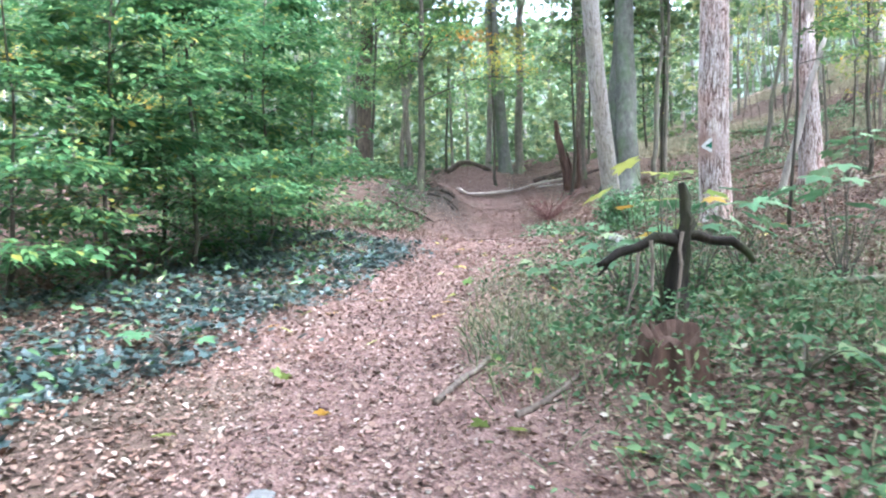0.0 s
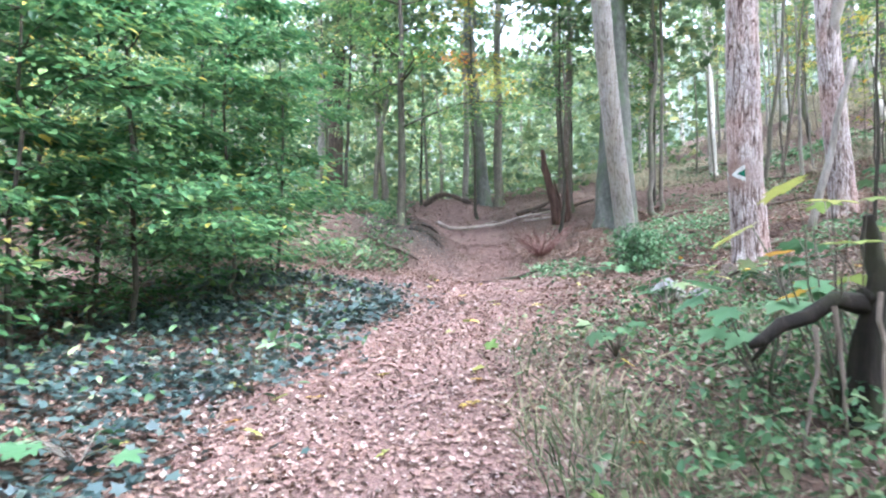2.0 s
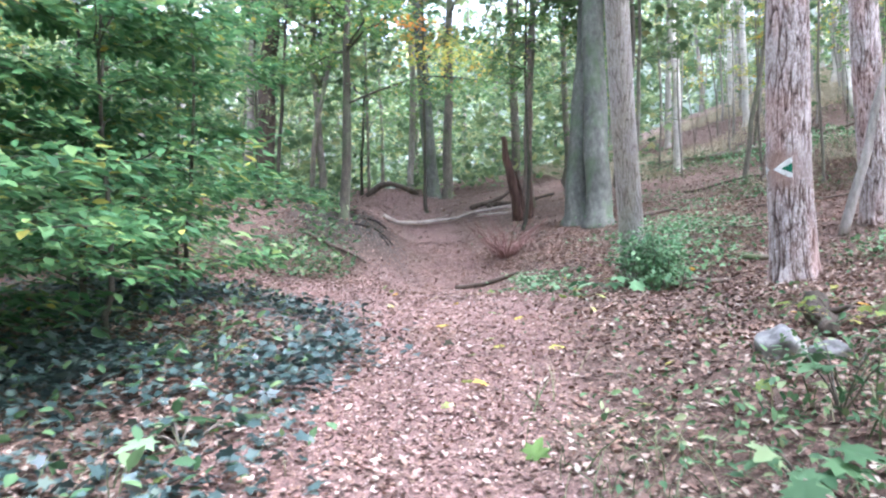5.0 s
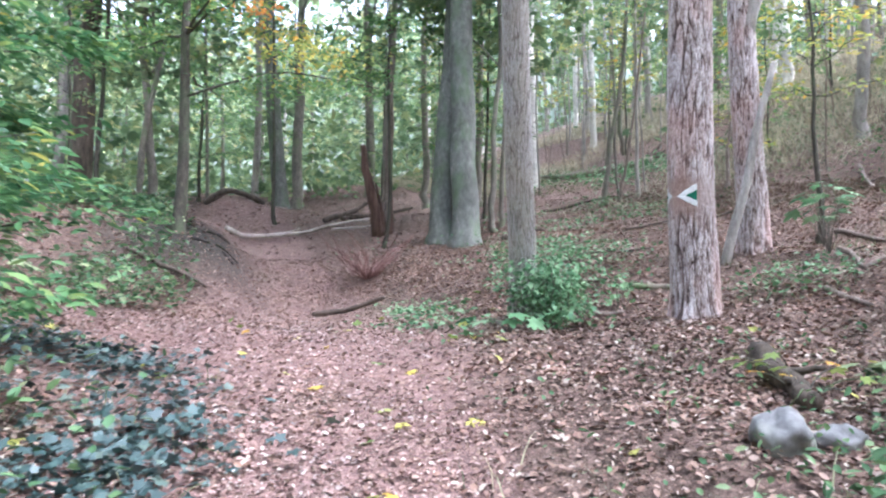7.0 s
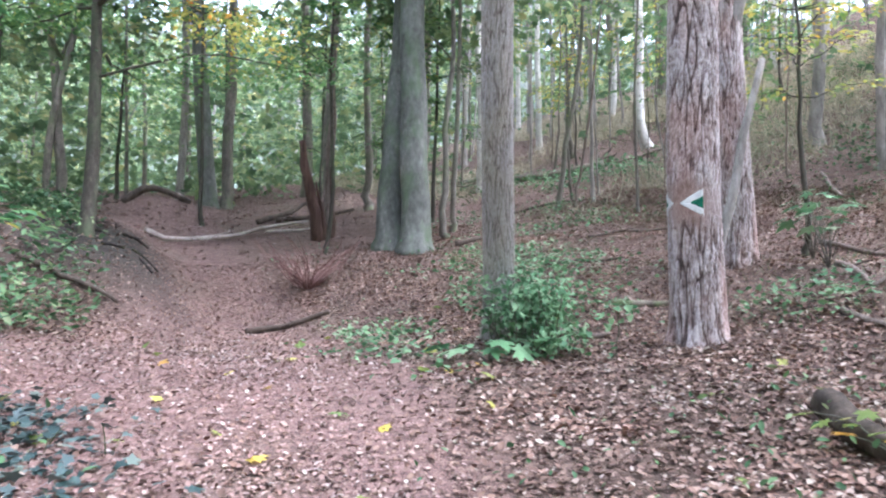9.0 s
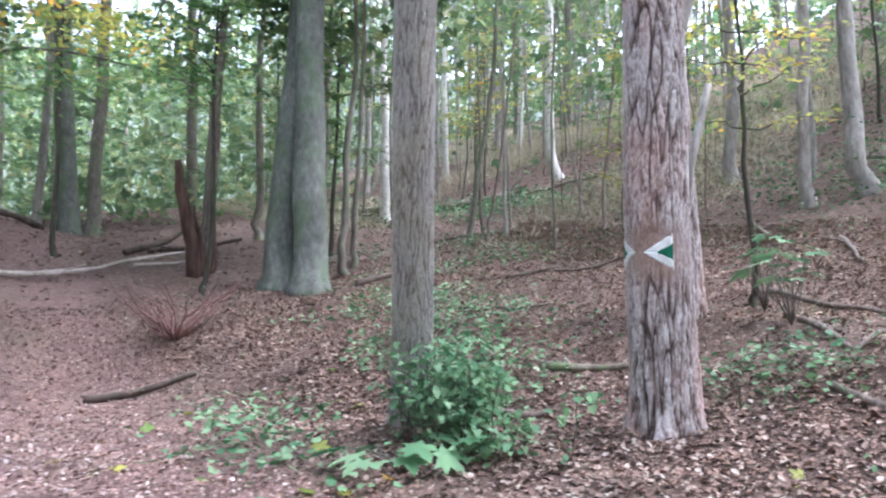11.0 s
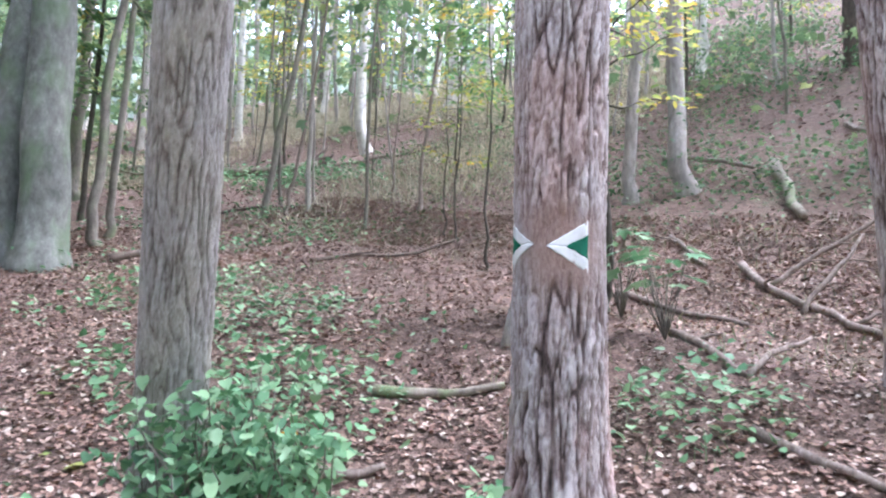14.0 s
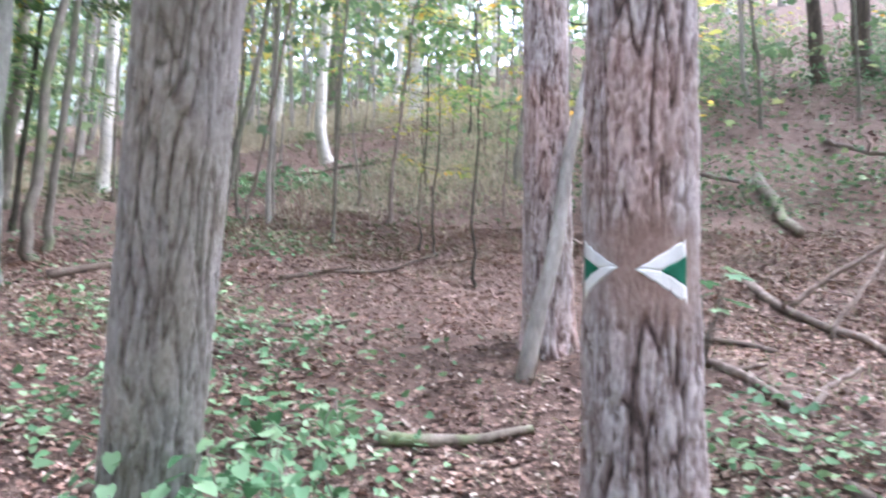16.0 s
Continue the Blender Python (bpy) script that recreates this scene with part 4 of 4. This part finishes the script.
for i, (a, b, r, fk, zb, lab) in enumerate([
        ((7.6, 11.5), (7.45, 10.25), 0.035, 1, 0.0, "grey branch lying on the slope"),
        ((6.5, 10.6), (6.0, 9.95), 0.04, 1, 0.0, "grey broken branch lying on the slope"),
        ((6.0, 9.95), (6.9, 9.7), 0.025, 0, 0.15, "thin grey branch lying on the slope"),
        ((5.2, 9.75), (4.8, 9.0), 0.035, 0, 0.0, "grey branch lying near the pine"),
        ((9.0, 10.65), (7.4, 9.2), 0.05, 2, 0.0, "long grey branch lying on the slope"),
        ((8.5, 10.3), (8.9, 9.3), 0.03, 2, 0.8, "dead forked branch standing up"),
        ((7.9, 9.9), (8.6, 9.5), 0.025, 2, 0.6, "dead forked branch standing up"),
        ((10.2, 11.8), (8.9, 11.0), 0.04, 1, 0.0, "grey branch lying on the slope"),
        ((4.6, 11.95), (5.2, 11.3), 0.045, 0, 0.0, "mossy broken branch among fallen leaves"),
        ((3.55, 11.6), (4.05, 11.35), 0.04, 0, 0.0, "short grey piece of wood"),
        ((7.0, 15.2), (9.4, 14.6), 0.035, 1, 0.0, "thin dark branch lying on the slope"),
        ((5.2, 14.0), (6.3, 13.6), 0.03, 1, 0.0, "thin dark branch lying on the slope"),
        ((5.4, 17.0), (6.2, 16.7), 0.06, 0, 0.0, "dark piece of wood by the beeches"),
        ((3.3, 12.6), (4.4, 12.3), 0.03, 1, 0.0, "dark branch lying on the slope"),
        ((3.1, 22.8), (4.6, 23.6), 0.08, 3, 0.25, "dark branches heaped near the stump"),
        ((3.6, 23.0), (5.6, 22.9), 0.07, 2, 0.1, "dark branches heaped near the stump"),
        ((-0.05, 3.6), (0.52, 4.5), 0.022, 1, 0.02, "pale crooked stick beside the path"),
        ((0.35, 3.3), (0.75, 3.6), 0.02, 1, 0.0, "pale stick beside the path"),
        ((1.5, 4.2), (2.3, 3.85), 0.03, 1, 0.0, "pale branch leaning at the snag"),
        ((1.55, 4.5), (2.9, 4.3), 0.045, 2, 0.12, "mossy fallen branch behind the snag"),
        ((11.5, 14.0), (10.2, 12.8), 0.04, 2, 0.1, "dead branch lying on the slope"),
        ((13.5, 13.0), (12.2, 11.2), 0.05, 2, 0.3, "dead branch lying on the slope"),
        ((14.5, 10.2), (12.4, 9.1), 0.05, 3, 0.4, "dead branch lying on the slope"),
        ((10.8, 9.4), (9.6, 8.2), 0.04, 2, 0.2, "dead branch lying on the slope"),
        ((12.5, 20.6), (14.3, 18.2), 0.045, 2, 0.1, "thin grey branch beyond the root plate"),
        ((8.0, 19.8), (10.4, 18.6), 0.04, 1, 0.0, "dark branch lying on the slope"),
        ((-1.2, 15.3), (-0.2, 14.6), 0.04, 1, 0.05, "dark roots and branch on the bank")]):
    stick("fallen_branch", a, b, r, DEAD if "grey" in lab or "pale" in lab or "dead" in lab else (MOSSY if "mossy" in lab else DARK), 500 + i, lab, zb=zb, forks=fk)

# dark roots hanging out of the bank
rng = np.random.RandomState(29)
for k in range(9):
    x0, y0 = rng.uniform(-0.6, 0.4), rng.uniform(15.2, 18.6)
    x1, y1 = x0 + rng.uniform(-0.2, 0.5), y0 + rng.uniform(-0.6, 0.4)
    stick("bank_root", (x0, y0), (x1, y1), rng.uniform(0.012, 0.028), BLACK, 640 + k, "thin dark root on the bare earth bank", zb=0.04, forks=1, wander=0.14, group="roots of the bank", category="root")

# root plate at the end of the long log
rpl = thing("root_plate", 12.3, 21.15, label="dark upturned roots of the fallen log", category="roots")
rng = np.random.RandomState(6)
for k in range(9):
    a = rng.uniform(0, 6.3)
    part("root", mesh_of("root", *tube(bent((0, 0, 0.1), (0.25 + 0.15 * rng.rand(), math.cos(a) * 0.45, 0.3 + math.sin(a) * 0.4), 6, 0.1, k), np.linspace(0.12, 0.02, 6), 7, 0.1, k), DARK), rpl)

# broken stump in the hollow, reddish and split
st = thing("broken_stump", 3.75, 19.9, label="tall splintered reddish-brown broken trunk", category="stump")
part("trunk", mesh_of("trunk", *tube(bent((0, 0, -0.1), (-0.38, 0, 2.05), 12, 0.03, 8), np.linspace(0.15, 0.06, 12), 12, 0.16, 8, 0.12), ROT), st)
for k, (dx, h) in enumerate(((0.12, 1.2), (-0.08, 0.8), (0.2, 1.55))):
    part("splinter", mesh_of("splinter", *tube(bent((dx, -0.04, -0.05), (dx - 0.2 + 0.12 * k, 0, h), 8, 0.04, k), np.linspace(0.08, 0.02, 8), 7, 0.15, k), ROT), st)

for k, (x, y, hgt, tilt) in enumerate(((4.0, 20.1, 4.2, 0.04), (4.18, 20.25, 4.6, -0.02), (3.98, 20.45, 3.6, 0.07))):
    t = thing("bare_stem", x, y, label="thin bare grey stem beside the broken trunk", category="tree", group="stems by the broken trunk")
    part("trunk", mesh_of("trunk", *tube(bent((0, 0, -0.1), (tilt * hgt, 0, hgt), 9, 0.02, 90 + k), np.linspace(0.05, 0.025, 9), 8, 0.05, k), DEAD), t)

# dark snag with two arms beside the path
sn = thing("snag", 1.41, 4.2, label="dark weathered tree snag with two drooping arms", category="snag")
part("post", mesh_of("post", *tube(bent((0.02, 0, -0.05), (0.08, 0, 0.86), 12, 0.05, 4), np.array([.1, .08, .065, .06, .058, .06, .045, .04, .04, .036, .034, .02]), 12, 0.3, 4, 0.2), BLACK), sn)
part("arm", mesh_of("arm", *tube([(0.03, 0, 0.5), (-0.1, -0.02, 0.52), (-0.22, -0.04, 0.46), (-0.34, -0.05, 0.43), (-0.42, -0.06, 0.37), (-0.47, -0.06, 0.35)], (.045, .036, .03, .026, .024, .012), 9, 0.28, 5), BLACK), sn)
part("arm", mesh_of("arm", *tube([(0.03, 0, 0.52), (0.16, 0.02, 0.54), (0.28, 0.03, 0.5), (0.4, 0.04, 0.5), (0.5, 0.05, 0.42), (0.54, 0.05, 0.36)], (.045, .036, .03, .03, .028, .012), 9, 0.28, 6), BLACK), sn)
part("fork", mesh_of("fork", *tube([(-0.37, -0.05, 0.42), (-0.42, -0.05, 0.33), (-0.46, -0.05, 0.29)], (.016, .012, .006), 6), BLACK), sn)
for k, (x, z0, z1) in enumerate(((-0.17, 0.5, 0.02), (0.02, 0.55, -0.02), (-0.25, 0.42, -0.05))):
    part("dry_shoot", mesh_of("dry_shoot", *tube(bent((x + 0.02, -0.1, z0), (x - 0.02 - 0.05 * k, -0.2, z1), 7, 0.04, k), np.linspace(0.012, 0.007, 7), 6), DEAD), sn)

# rotten stump
rs = thing("rotten_stump", 1.16, 3.45, scale=0.95, label="crumbling reddish rotten stump in the grass", category="stump")
rng = np.random.RandomState(3)
v, f = [], []
S = 28
for i, zf in enumerate((-0.05, 0.06, 0.14, 0.2, 0.16)):
    for k in range(S):
        a = k / S * 2 * math.pi
        jag = 0.07 * rng.rand() if i == 3 else 0
        rad = (0.2, 0.17, 0.15, 0.135, 0.08)[i] * (1 + 0.2 * math.sin(a * 7) + 0.12 * rng.rand())
        v.append((rad * math.cos(a), rad * math.sin(a), zf + jag + 0.05 * math.sin(a)))
f = [(i * S + k, i * S + (k + 1) % S, (i + 1) * S + (k + 1) % S, (i + 1) * S + k) for i in range(4) for k in range(S)] + [tuple(range(4 * S, 5 * S))]
part("wood", mesh_of("wood", v, f, ROT, False), rs)

# log piece and stones beside the path
stick("log_piece", (2.95, 8.45), (2.42, 7.6), 0.085, DARK, 61, "decaying log piece beside the stones", category="log", group="fallen logs", sides=14, wander=0.09, forks=2)


def boulder(x, y, sx, sy, sz, seed, label):
    noise.seed_set(seed)
    bm = bmesh.new()
    bmesh.ops.create_icosphere(bm, subdivisions=4, radius=1)
    for q in bm.verts:
        p = q.co.copy()
        d = 1 + 0.35 * noise.noise(p * 1.3) + 0.12 * noise.noise(p * 4) + 0.04 * noise.noise(p * 11)
        q.co = Vector((p.x * sx * d, p.y * sy * d, p.z * sz * d))
    me = bpy.data.meshes.new("stone")
    bm.to_mesh(me)
    bm.free()
    me.materials.append(STONE)
    me.polygons.foreach_set("use_smooth", [True] * len(me.polygons))
    ob = new("stone", me)
    ob.matrix_basis = pose(x, y, gz(x, y) + sz * 0.35, 0, 0, seed * 40)
    tagged(ob, label, "stone", "stones by the path")


boulder(1.86, 7.3, 0.18, 0.12, 0.12, 1, "pale grey rounded stone beside the log")
boulder(2.1, 7.22, 0.10, 0.09, 0.07, 2, "small grey stone beside the log")
boulder(-0.75, 2.75, 0.06, 0.05, 0.03, 4, "flat grey stone on the path")

# dark root arching over the mound
ar = thing("arched_root", 1.0, 24.6, z=0, label="dark root arching over the dirt mound", category="roots")
ar.matrix_basis = pose(0, 0, 0)
pp = np.array([(0.2, 24.5), (0.4, 24.5), (0.65, 24.5), (0.9, 24.5), (1.2, 24.5), (1.5, 24.6), (1.75, 24.7)])
zz = soil(pp[:, 0], pp[:, 1]) + np.array([0.02, 0.1, 0.2, 0.2, 0.16, 0.1, 0.0])
part("root", mesh_of("root", *tube(np.column_stack([pp, zz]), (0.1, 0.11, 0.1, 0.08, 0.07, 0.08, 0.1), 10, 0.1, 2), DARK), ar)


# ---- low plants and fallen leaves ----
def scatter(rng, n, x0, x1, y0, y1, keep):
    x, y = rng.uniform(x0, x1, n), rng.uniform(y0, y1, n)
    k = rng.rand(n) < keep(x, y)
    return x[k], y[k]


def patchy(x, y, scale, shift=0.0):
    s = 0
    for a, p in zip(WDIR[:9], WPH[:9]):
        s = s + np.sin((x * math.cos(a) + y * math.sin(a)) * scale * (1 + 0.35 * math.sin(p)) + p + shift)
    return 1 / (1 + np.exp(-s))


def carpet(name, x, y, rng, lift, size, tilt, shape, mat, label, category):
    n = len(x)
    z = soil(x, y) + lift * rng.rand(n) + 0.006
    me = leaves(name, np.stack([x, y, z], 1), rng.uniform(0, 6.3, n), rng.normal(0.1, tilt, n), rng.normal(0, tilt, n), size * rng.uniform(0.55, 1.3, n), shape, mat)
    return tagged(new(name, me), label, category, kind="stuff")


def left_side(x, y):
    edge = np.interp(y, (2, 3.8, 5, 6.3, 8.2, 9.8, 10.6, 11.5, 13), (-2.5, -2.0, -1.7, -1.2, -0.62, -0.5, -0.8, -1.6, -3)) + 0.1 * np.sin(y * 3.1)
    return 1 / (1 + np.exp(np.clip((x - edge) * 9, -50, 50)))


def right_side(x, y):
    edge = trail_x(y) + 0.75 + np.where(y < 3.6, (3.6 - y) * 0.45, 0) + 0.15 * np.sin(y * 2.3)
    return 1 / (1 + np.exp(np.clip((edge - x) * 7, -50, 50)))


rng = np.random.RandomState(21)
x, y = scatter(rng, 150000, -3.5, 4.5, 0.3, 19, lambda x, y: (1 - 0.95 * bare(x, y)) * on_trail(x, y) * (0.35 + 0.65 * patchy(x, y, 2.0)))
carpet("leaf_litter", x, y, rng, 0.008, 0.031, 0.2, CURLED, PALE, "trodden pale brown fallen leaves covering the path", "leaf litter")
x, y = scatter(rng, 360000, -5, 11, 0.3, 19, lambda x, y: (1 - 0.9 * bare(x, y)) * (1 - 0.8 * on_trail(x, y)) * (0.4 + 0.6 * patchy(x, y, 1.4, 2)))
carpet("leaf_litter", x, y, rng, 0.014, 0.042, 0.22, CURLED, LITTER, "curled brown fallen leaves on the forest floor", "leaf litter")
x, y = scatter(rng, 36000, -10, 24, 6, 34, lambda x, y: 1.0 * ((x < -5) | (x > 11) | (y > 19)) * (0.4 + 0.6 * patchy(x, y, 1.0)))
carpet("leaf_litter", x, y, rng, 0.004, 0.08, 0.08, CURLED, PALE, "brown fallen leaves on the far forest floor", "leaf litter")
x, y = scatter(rng, 36000, -3.5, 3.5, 0.8, 9.5, lambda x, y: 0.5 + 0.5 * on_trail(x, y))
carpet("leaf_crumbs", x, y, rng, 0.006, 0.024, 0.3, CURLED, LITTER, "crumbled bits of brown fallen leaves on soil", "leaf litter")
x, y = scatter(rng, 140, -2.5, 4, 1, 14, lambda x, y: np.ones_like(x))
carpet("leaf_litter", x, y, rng, 0.01, 0.10, 0.3, MAPLE, YELLOW, "scattered yellow maple leaves on the ground", "leaf litter")
x, y = scatter(rng, 46000, -4.5, 0.6, 2.6, 12.5, lambda x, y: left_side(x, y) * (0.15 + 0.85 * patchy(x, y, 2.2, 1)) * np.clip((x + 4.6) / 2.0, 0.25, 1))
carpet("ivy", x, y, rng, 0.11, 0.07, 0.35, LOBED, IVY, "dark blue-green ivy covering the ground beside the path", "ivy")
x, y = scatter(rng, 9000, -5, 0.3, 2.2, 16, lambda x, y: left_side(x, y) * patchy(x, y, 1.8, 4) * 0.8)
carpet("ground_plants", x, y, rng, 0.3, 0.085, 0.45, OVAL, HERB, "loose green herbs among the ivy", "plants")
x, y = scatter(rng, 34000, 0.2, 5, 1.5, 9.0, lambda x, y: right_side(x, y) * patchy(x, y, 2.0, 3) * np.clip(np.clip((7.4 - y) / 2.5, 0.06, 1) + 1.2 * np.exp(-((x - 2.9) / 0.6) ** 2 - ((y - 7.4) / 0.6) ** 2), 0, 1) * np.clip((5 - x) / 1.8, 0, 1) * np.clip((y - 1.2) / 1.4, 0, 1))
carpet("ground_plants", x, y, rng, 0.24, 0.05, 0.5, OVAL, HERB, "loose green herbs and brambles beside the path", "plants")
def bump2(x, y, cx, cy, rx, ry):
    return np.exp(-((x - cx) / rx) ** 2 - ((y - cy) / ry) ** 2)


x, y = scatter(rng, 30000, 1.2, 12, 9, 20, lambda x, y: (bump2(x, y, 5.0, 13.9, 0.9, 1.2) + bump2(x, y, 7.4, 16.6, 1.4, 1.0) + bump2(x, y, 3.7, 12.4, 0.7, 0.8) + 2.2 * bump2(x, y, 2.2, 11.9, 0.6, 0.9) + 1.6 * bump2(x, y, 3.9, 12.9, 0.7, 1.1) + 1.2 * bump2(x, y, 4.9, 14.6, 1.0, 1.2) + 4.5 * bump2(x, y, 5.4, 10.1, 0.5, 0.5) + 0.5 * bump2(x, y, 8, 18.5, 3, 0.9) + 0.5 * bump2(x, y, 4.4, 11.9, 0.4, 0.4)) * np.clip(patchy(x, y, 3.0, 5) * 1.6 - 0.5, 0, 1))
carpet("ground_plants", x, y, rng, 0.26, 0.06, 0.4, HEART, CLIMB, "patches of fresh green seedlings on the slope", "plants")
x, y = scatter(rng, 9000, 8, 14, 18.5, 25.5, lambda x, y: np.exp(-((x - 12.2 + 0.4 * (y - 18.4)) / 0.7) ** 2) * (0.3 + 0.7 * np.exp(-((y - 20.3) / 1.2) ** 2)))
carpet("ground_plants", x, y, rng, 0.35, 0.13, 0.4, OVAL, CLIMB, "bright green undergrowth along the fallen log", "plants")
x, y = scatter(rng, 16000, 7.5, 22, 13, 28, lambda x, y: np.clip(patchy(x, y, 0.9, 1) * 1.5 - 0.4, 0, 1) * (x + y * 0.4 > 15))
carpet("ground_plants", x, y, rng, 0.16, 0.09, 0.4, OVAL, GRASS, "pale dry grass and seedlings on the slope", "plants")
x, y = scatter(rng, 34000, 9.5, 24, 5, 20, lambda x, y: np.clip(patchy(x, y, 1.1, 2) * 1.5 - 0.45, 0, 1) * np.clip((x - 9.5) / 4, 0, 1))
carpet("ground_plants", x, y, rng, 0.3, 0.075, 0.4, OVAL, HERB, "dull green undergrowth high on the slope", "plants")
x, y = scatter(rng, 8000, -7, 0, 13, 23, lambda x, y: left_side(x, y) * patchy(x, y, 1.0, 2) * 0.8)
carpet("ground_plants", x, y, rng, 0.3, 0.12, 0.4, OVAL, HERB, "green undergrowth on the bank", "plants")


x, y = scatter(rng, 16000, -6, 0.2, 13.3, 21, lambda x, y: np.clip(patchy(x, y, 1.3, 7) * 1.5 - 0.35, 0, 1) * np.clip((-0.3 - x) * 1.5, 0, 1))
carpet("ground_plants", x, y, rng, 0.34, 0.1, 0.4, OVAL, HERB, "green shrubby herbs covering the shaded bank", "plants")


def grass(x, y, rng, hgt, label, mat=GRASS):
    n = len(x)
    me = leaves("grass", np.stack([x, y, soil(x, y) - 0.01], 1), rng.uniform(0, 6.3, n), rng.normal(0.85, 0.35, n), rng.normal(0, 0.5, n), hgt * rng.uniform(0.4, 1.2, n), BLADE, mat)
    tagged(new("grass", me), label, "grass", kind="stuff")


x, y = scatter(rng, 40000, 0.1, 4.5, 1.5, 8.0, lambda x, y: right_side(x, y) * (0.1 + 0.9 * patchy(x, y, 2.4, 6)) * np.clip((7.0 - y) / 2.5, 0.05, 1) * np.clip((4.5 - x) / 1.6, 0, 1) * np.clip((y - 1.0) / 1.4, 0, 1))
grass(x, y, rng, 0.24, "thin dull green grass beside the path")
x, y = scatter(rng, 9000, -5, 0, 2, 13, lambda x, y: left_side(x, y) * patchy(x, y, 2.0, 8) * 0.5)
grass(x, y, rng, 0.2, "thin grass between ivy beside the path")
x, y = scatter(rng, 12000, 4.5, 11, 8, 17, lambda x, y: patchy(x, y, 1.2, 9) * 0.5)
grass(x, y, rng, 0.2, "thin dry stalks on the wooded slope")

x, y = scatter(rng, 110000, 7.5, 24, 14.5, 34, lambda x, y: np.clip(patchy(x, y, 0.7, 3) * 1.7 - 0.3, 0, 1) * np.clip((x + y * 0.8 - 22) / 6, 0, 1))
grass(x, y, rng, 0.42, "pale dry grass on the slope beyond the log", DRY)

# ---- far woods closing the view ----
def backdrop():
    """Glowing backdrop behind the far woods, its haze painted into the emission colour."""
    m = bpy.data.materials.new("glowing_haze")
    m.use_nodes = True
    nt = m.node_tree
    nt.nodes.remove(nt.nodes["Principled BSDF"])
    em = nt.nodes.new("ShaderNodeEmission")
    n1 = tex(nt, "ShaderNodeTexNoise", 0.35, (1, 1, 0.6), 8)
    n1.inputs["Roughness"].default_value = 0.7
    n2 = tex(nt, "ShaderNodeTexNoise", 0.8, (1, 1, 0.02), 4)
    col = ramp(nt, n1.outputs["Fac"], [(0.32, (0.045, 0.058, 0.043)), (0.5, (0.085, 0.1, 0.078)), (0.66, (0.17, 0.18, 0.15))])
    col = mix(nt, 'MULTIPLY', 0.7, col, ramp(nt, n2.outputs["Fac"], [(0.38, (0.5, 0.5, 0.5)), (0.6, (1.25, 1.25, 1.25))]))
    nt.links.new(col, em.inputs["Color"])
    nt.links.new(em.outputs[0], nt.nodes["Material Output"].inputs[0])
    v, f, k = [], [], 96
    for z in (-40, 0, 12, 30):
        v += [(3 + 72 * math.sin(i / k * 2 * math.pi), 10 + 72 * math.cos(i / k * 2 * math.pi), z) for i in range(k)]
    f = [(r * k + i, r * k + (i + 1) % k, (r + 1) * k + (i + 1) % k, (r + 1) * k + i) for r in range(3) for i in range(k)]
    tagged(new("backdrop", mesh_of("backdrop", v, f, m)), "glowing backdrop painted as hazy grey-green distance", "backdrop", kind="structure")


backdrop()

rng = np.random.RandomState(91)
n = 15000
a = rng.uniform(-math.pi, math.pi, n)
d = rng.uniform(40, 66, n)
x, y = 3 + np.sin(a) * d, 10 + np.cos(a) * d
up = rng.beta(1.0, 1.5, n) * 17
me = leaves("far_woods", np.stack([x, y, soil(x, y) + up], 1), rng.uniform(0, 6.3, n), rng.normal(-0.2, 0.6, n), rng.normal(0, 0.6, n), rng.uniform(0.7, 1.6, n), CLUMP, CROWN)
tagged(new("far_woods", me), "hazy green foliage of the woods beyond", "woods", kind="stuff")
n = 15000
x, y = rng.uniform(-18, 12, n), rng.uniform(27, 44, n)
k = np.abs(x - 1) > 1.0 - (y - 30) * 0.2
x, y = x[k], y[k]
n = len(x)
me = leaves("undergrowth", np.stack([x, y, soil(x, y) + rng.beta(1, 1.9, n) * 9], 1), rng.uniform(0, 6.3, n), rng.normal(-0.2, 0.5, n), rng.normal(0, 0.5, n), rng.uniform(0.2, 0.5, n), CLUMP, CROWN)
tagged(new("undergrowth", me), "soft green undergrowth between far trunks", "undergrowth", kind="stuff")
n = 7000
x, y = rng.uniform(15, 40, n), rng.uniform(2, 44, n)
k = patchy(x, y, 0.6, 3) > 0.45
x, y = x[k], y[k]
n = len(x)
me = leaves("undergrowth", np.stack([x, y, soil(x, y) + rng.beta(1, 2.2, n) * 3.2], 1), rng.uniform(0, 6.3, n), rng.normal(-0.2, 0.5, n), rng.normal(0, 0.5, n), rng.uniform(0.14, 0.34, n), CLUMP, CROWN)
tagged(new("undergrowth", me), "pale green undergrowth high on the hill", "undergrowth", kind="stuff")
n = 22000
x, y = rng.uniform(11.5, 24, n), rng.uniform(3, 14, n)
k = patchy(x, y, 0.9, 5) > 0.55
x, y = x[k], y[k]
n = len(x)
me = leaves("undergrowth", np.stack([x, y, soil(x, y) + rng.beta(1, 2.6, n) * 1.6], 1), rng.uniform(0, 6.3, n), rng.normal(-0.2, 0.4, n), rng.normal(0, 0.4, n), rng.uniform(0.05, 0.12, n), CLUMP, HERB)
tagged(new("undergrowth", me), "dull green thicket on the shaded slope", "undergrowth", kind="stuff")
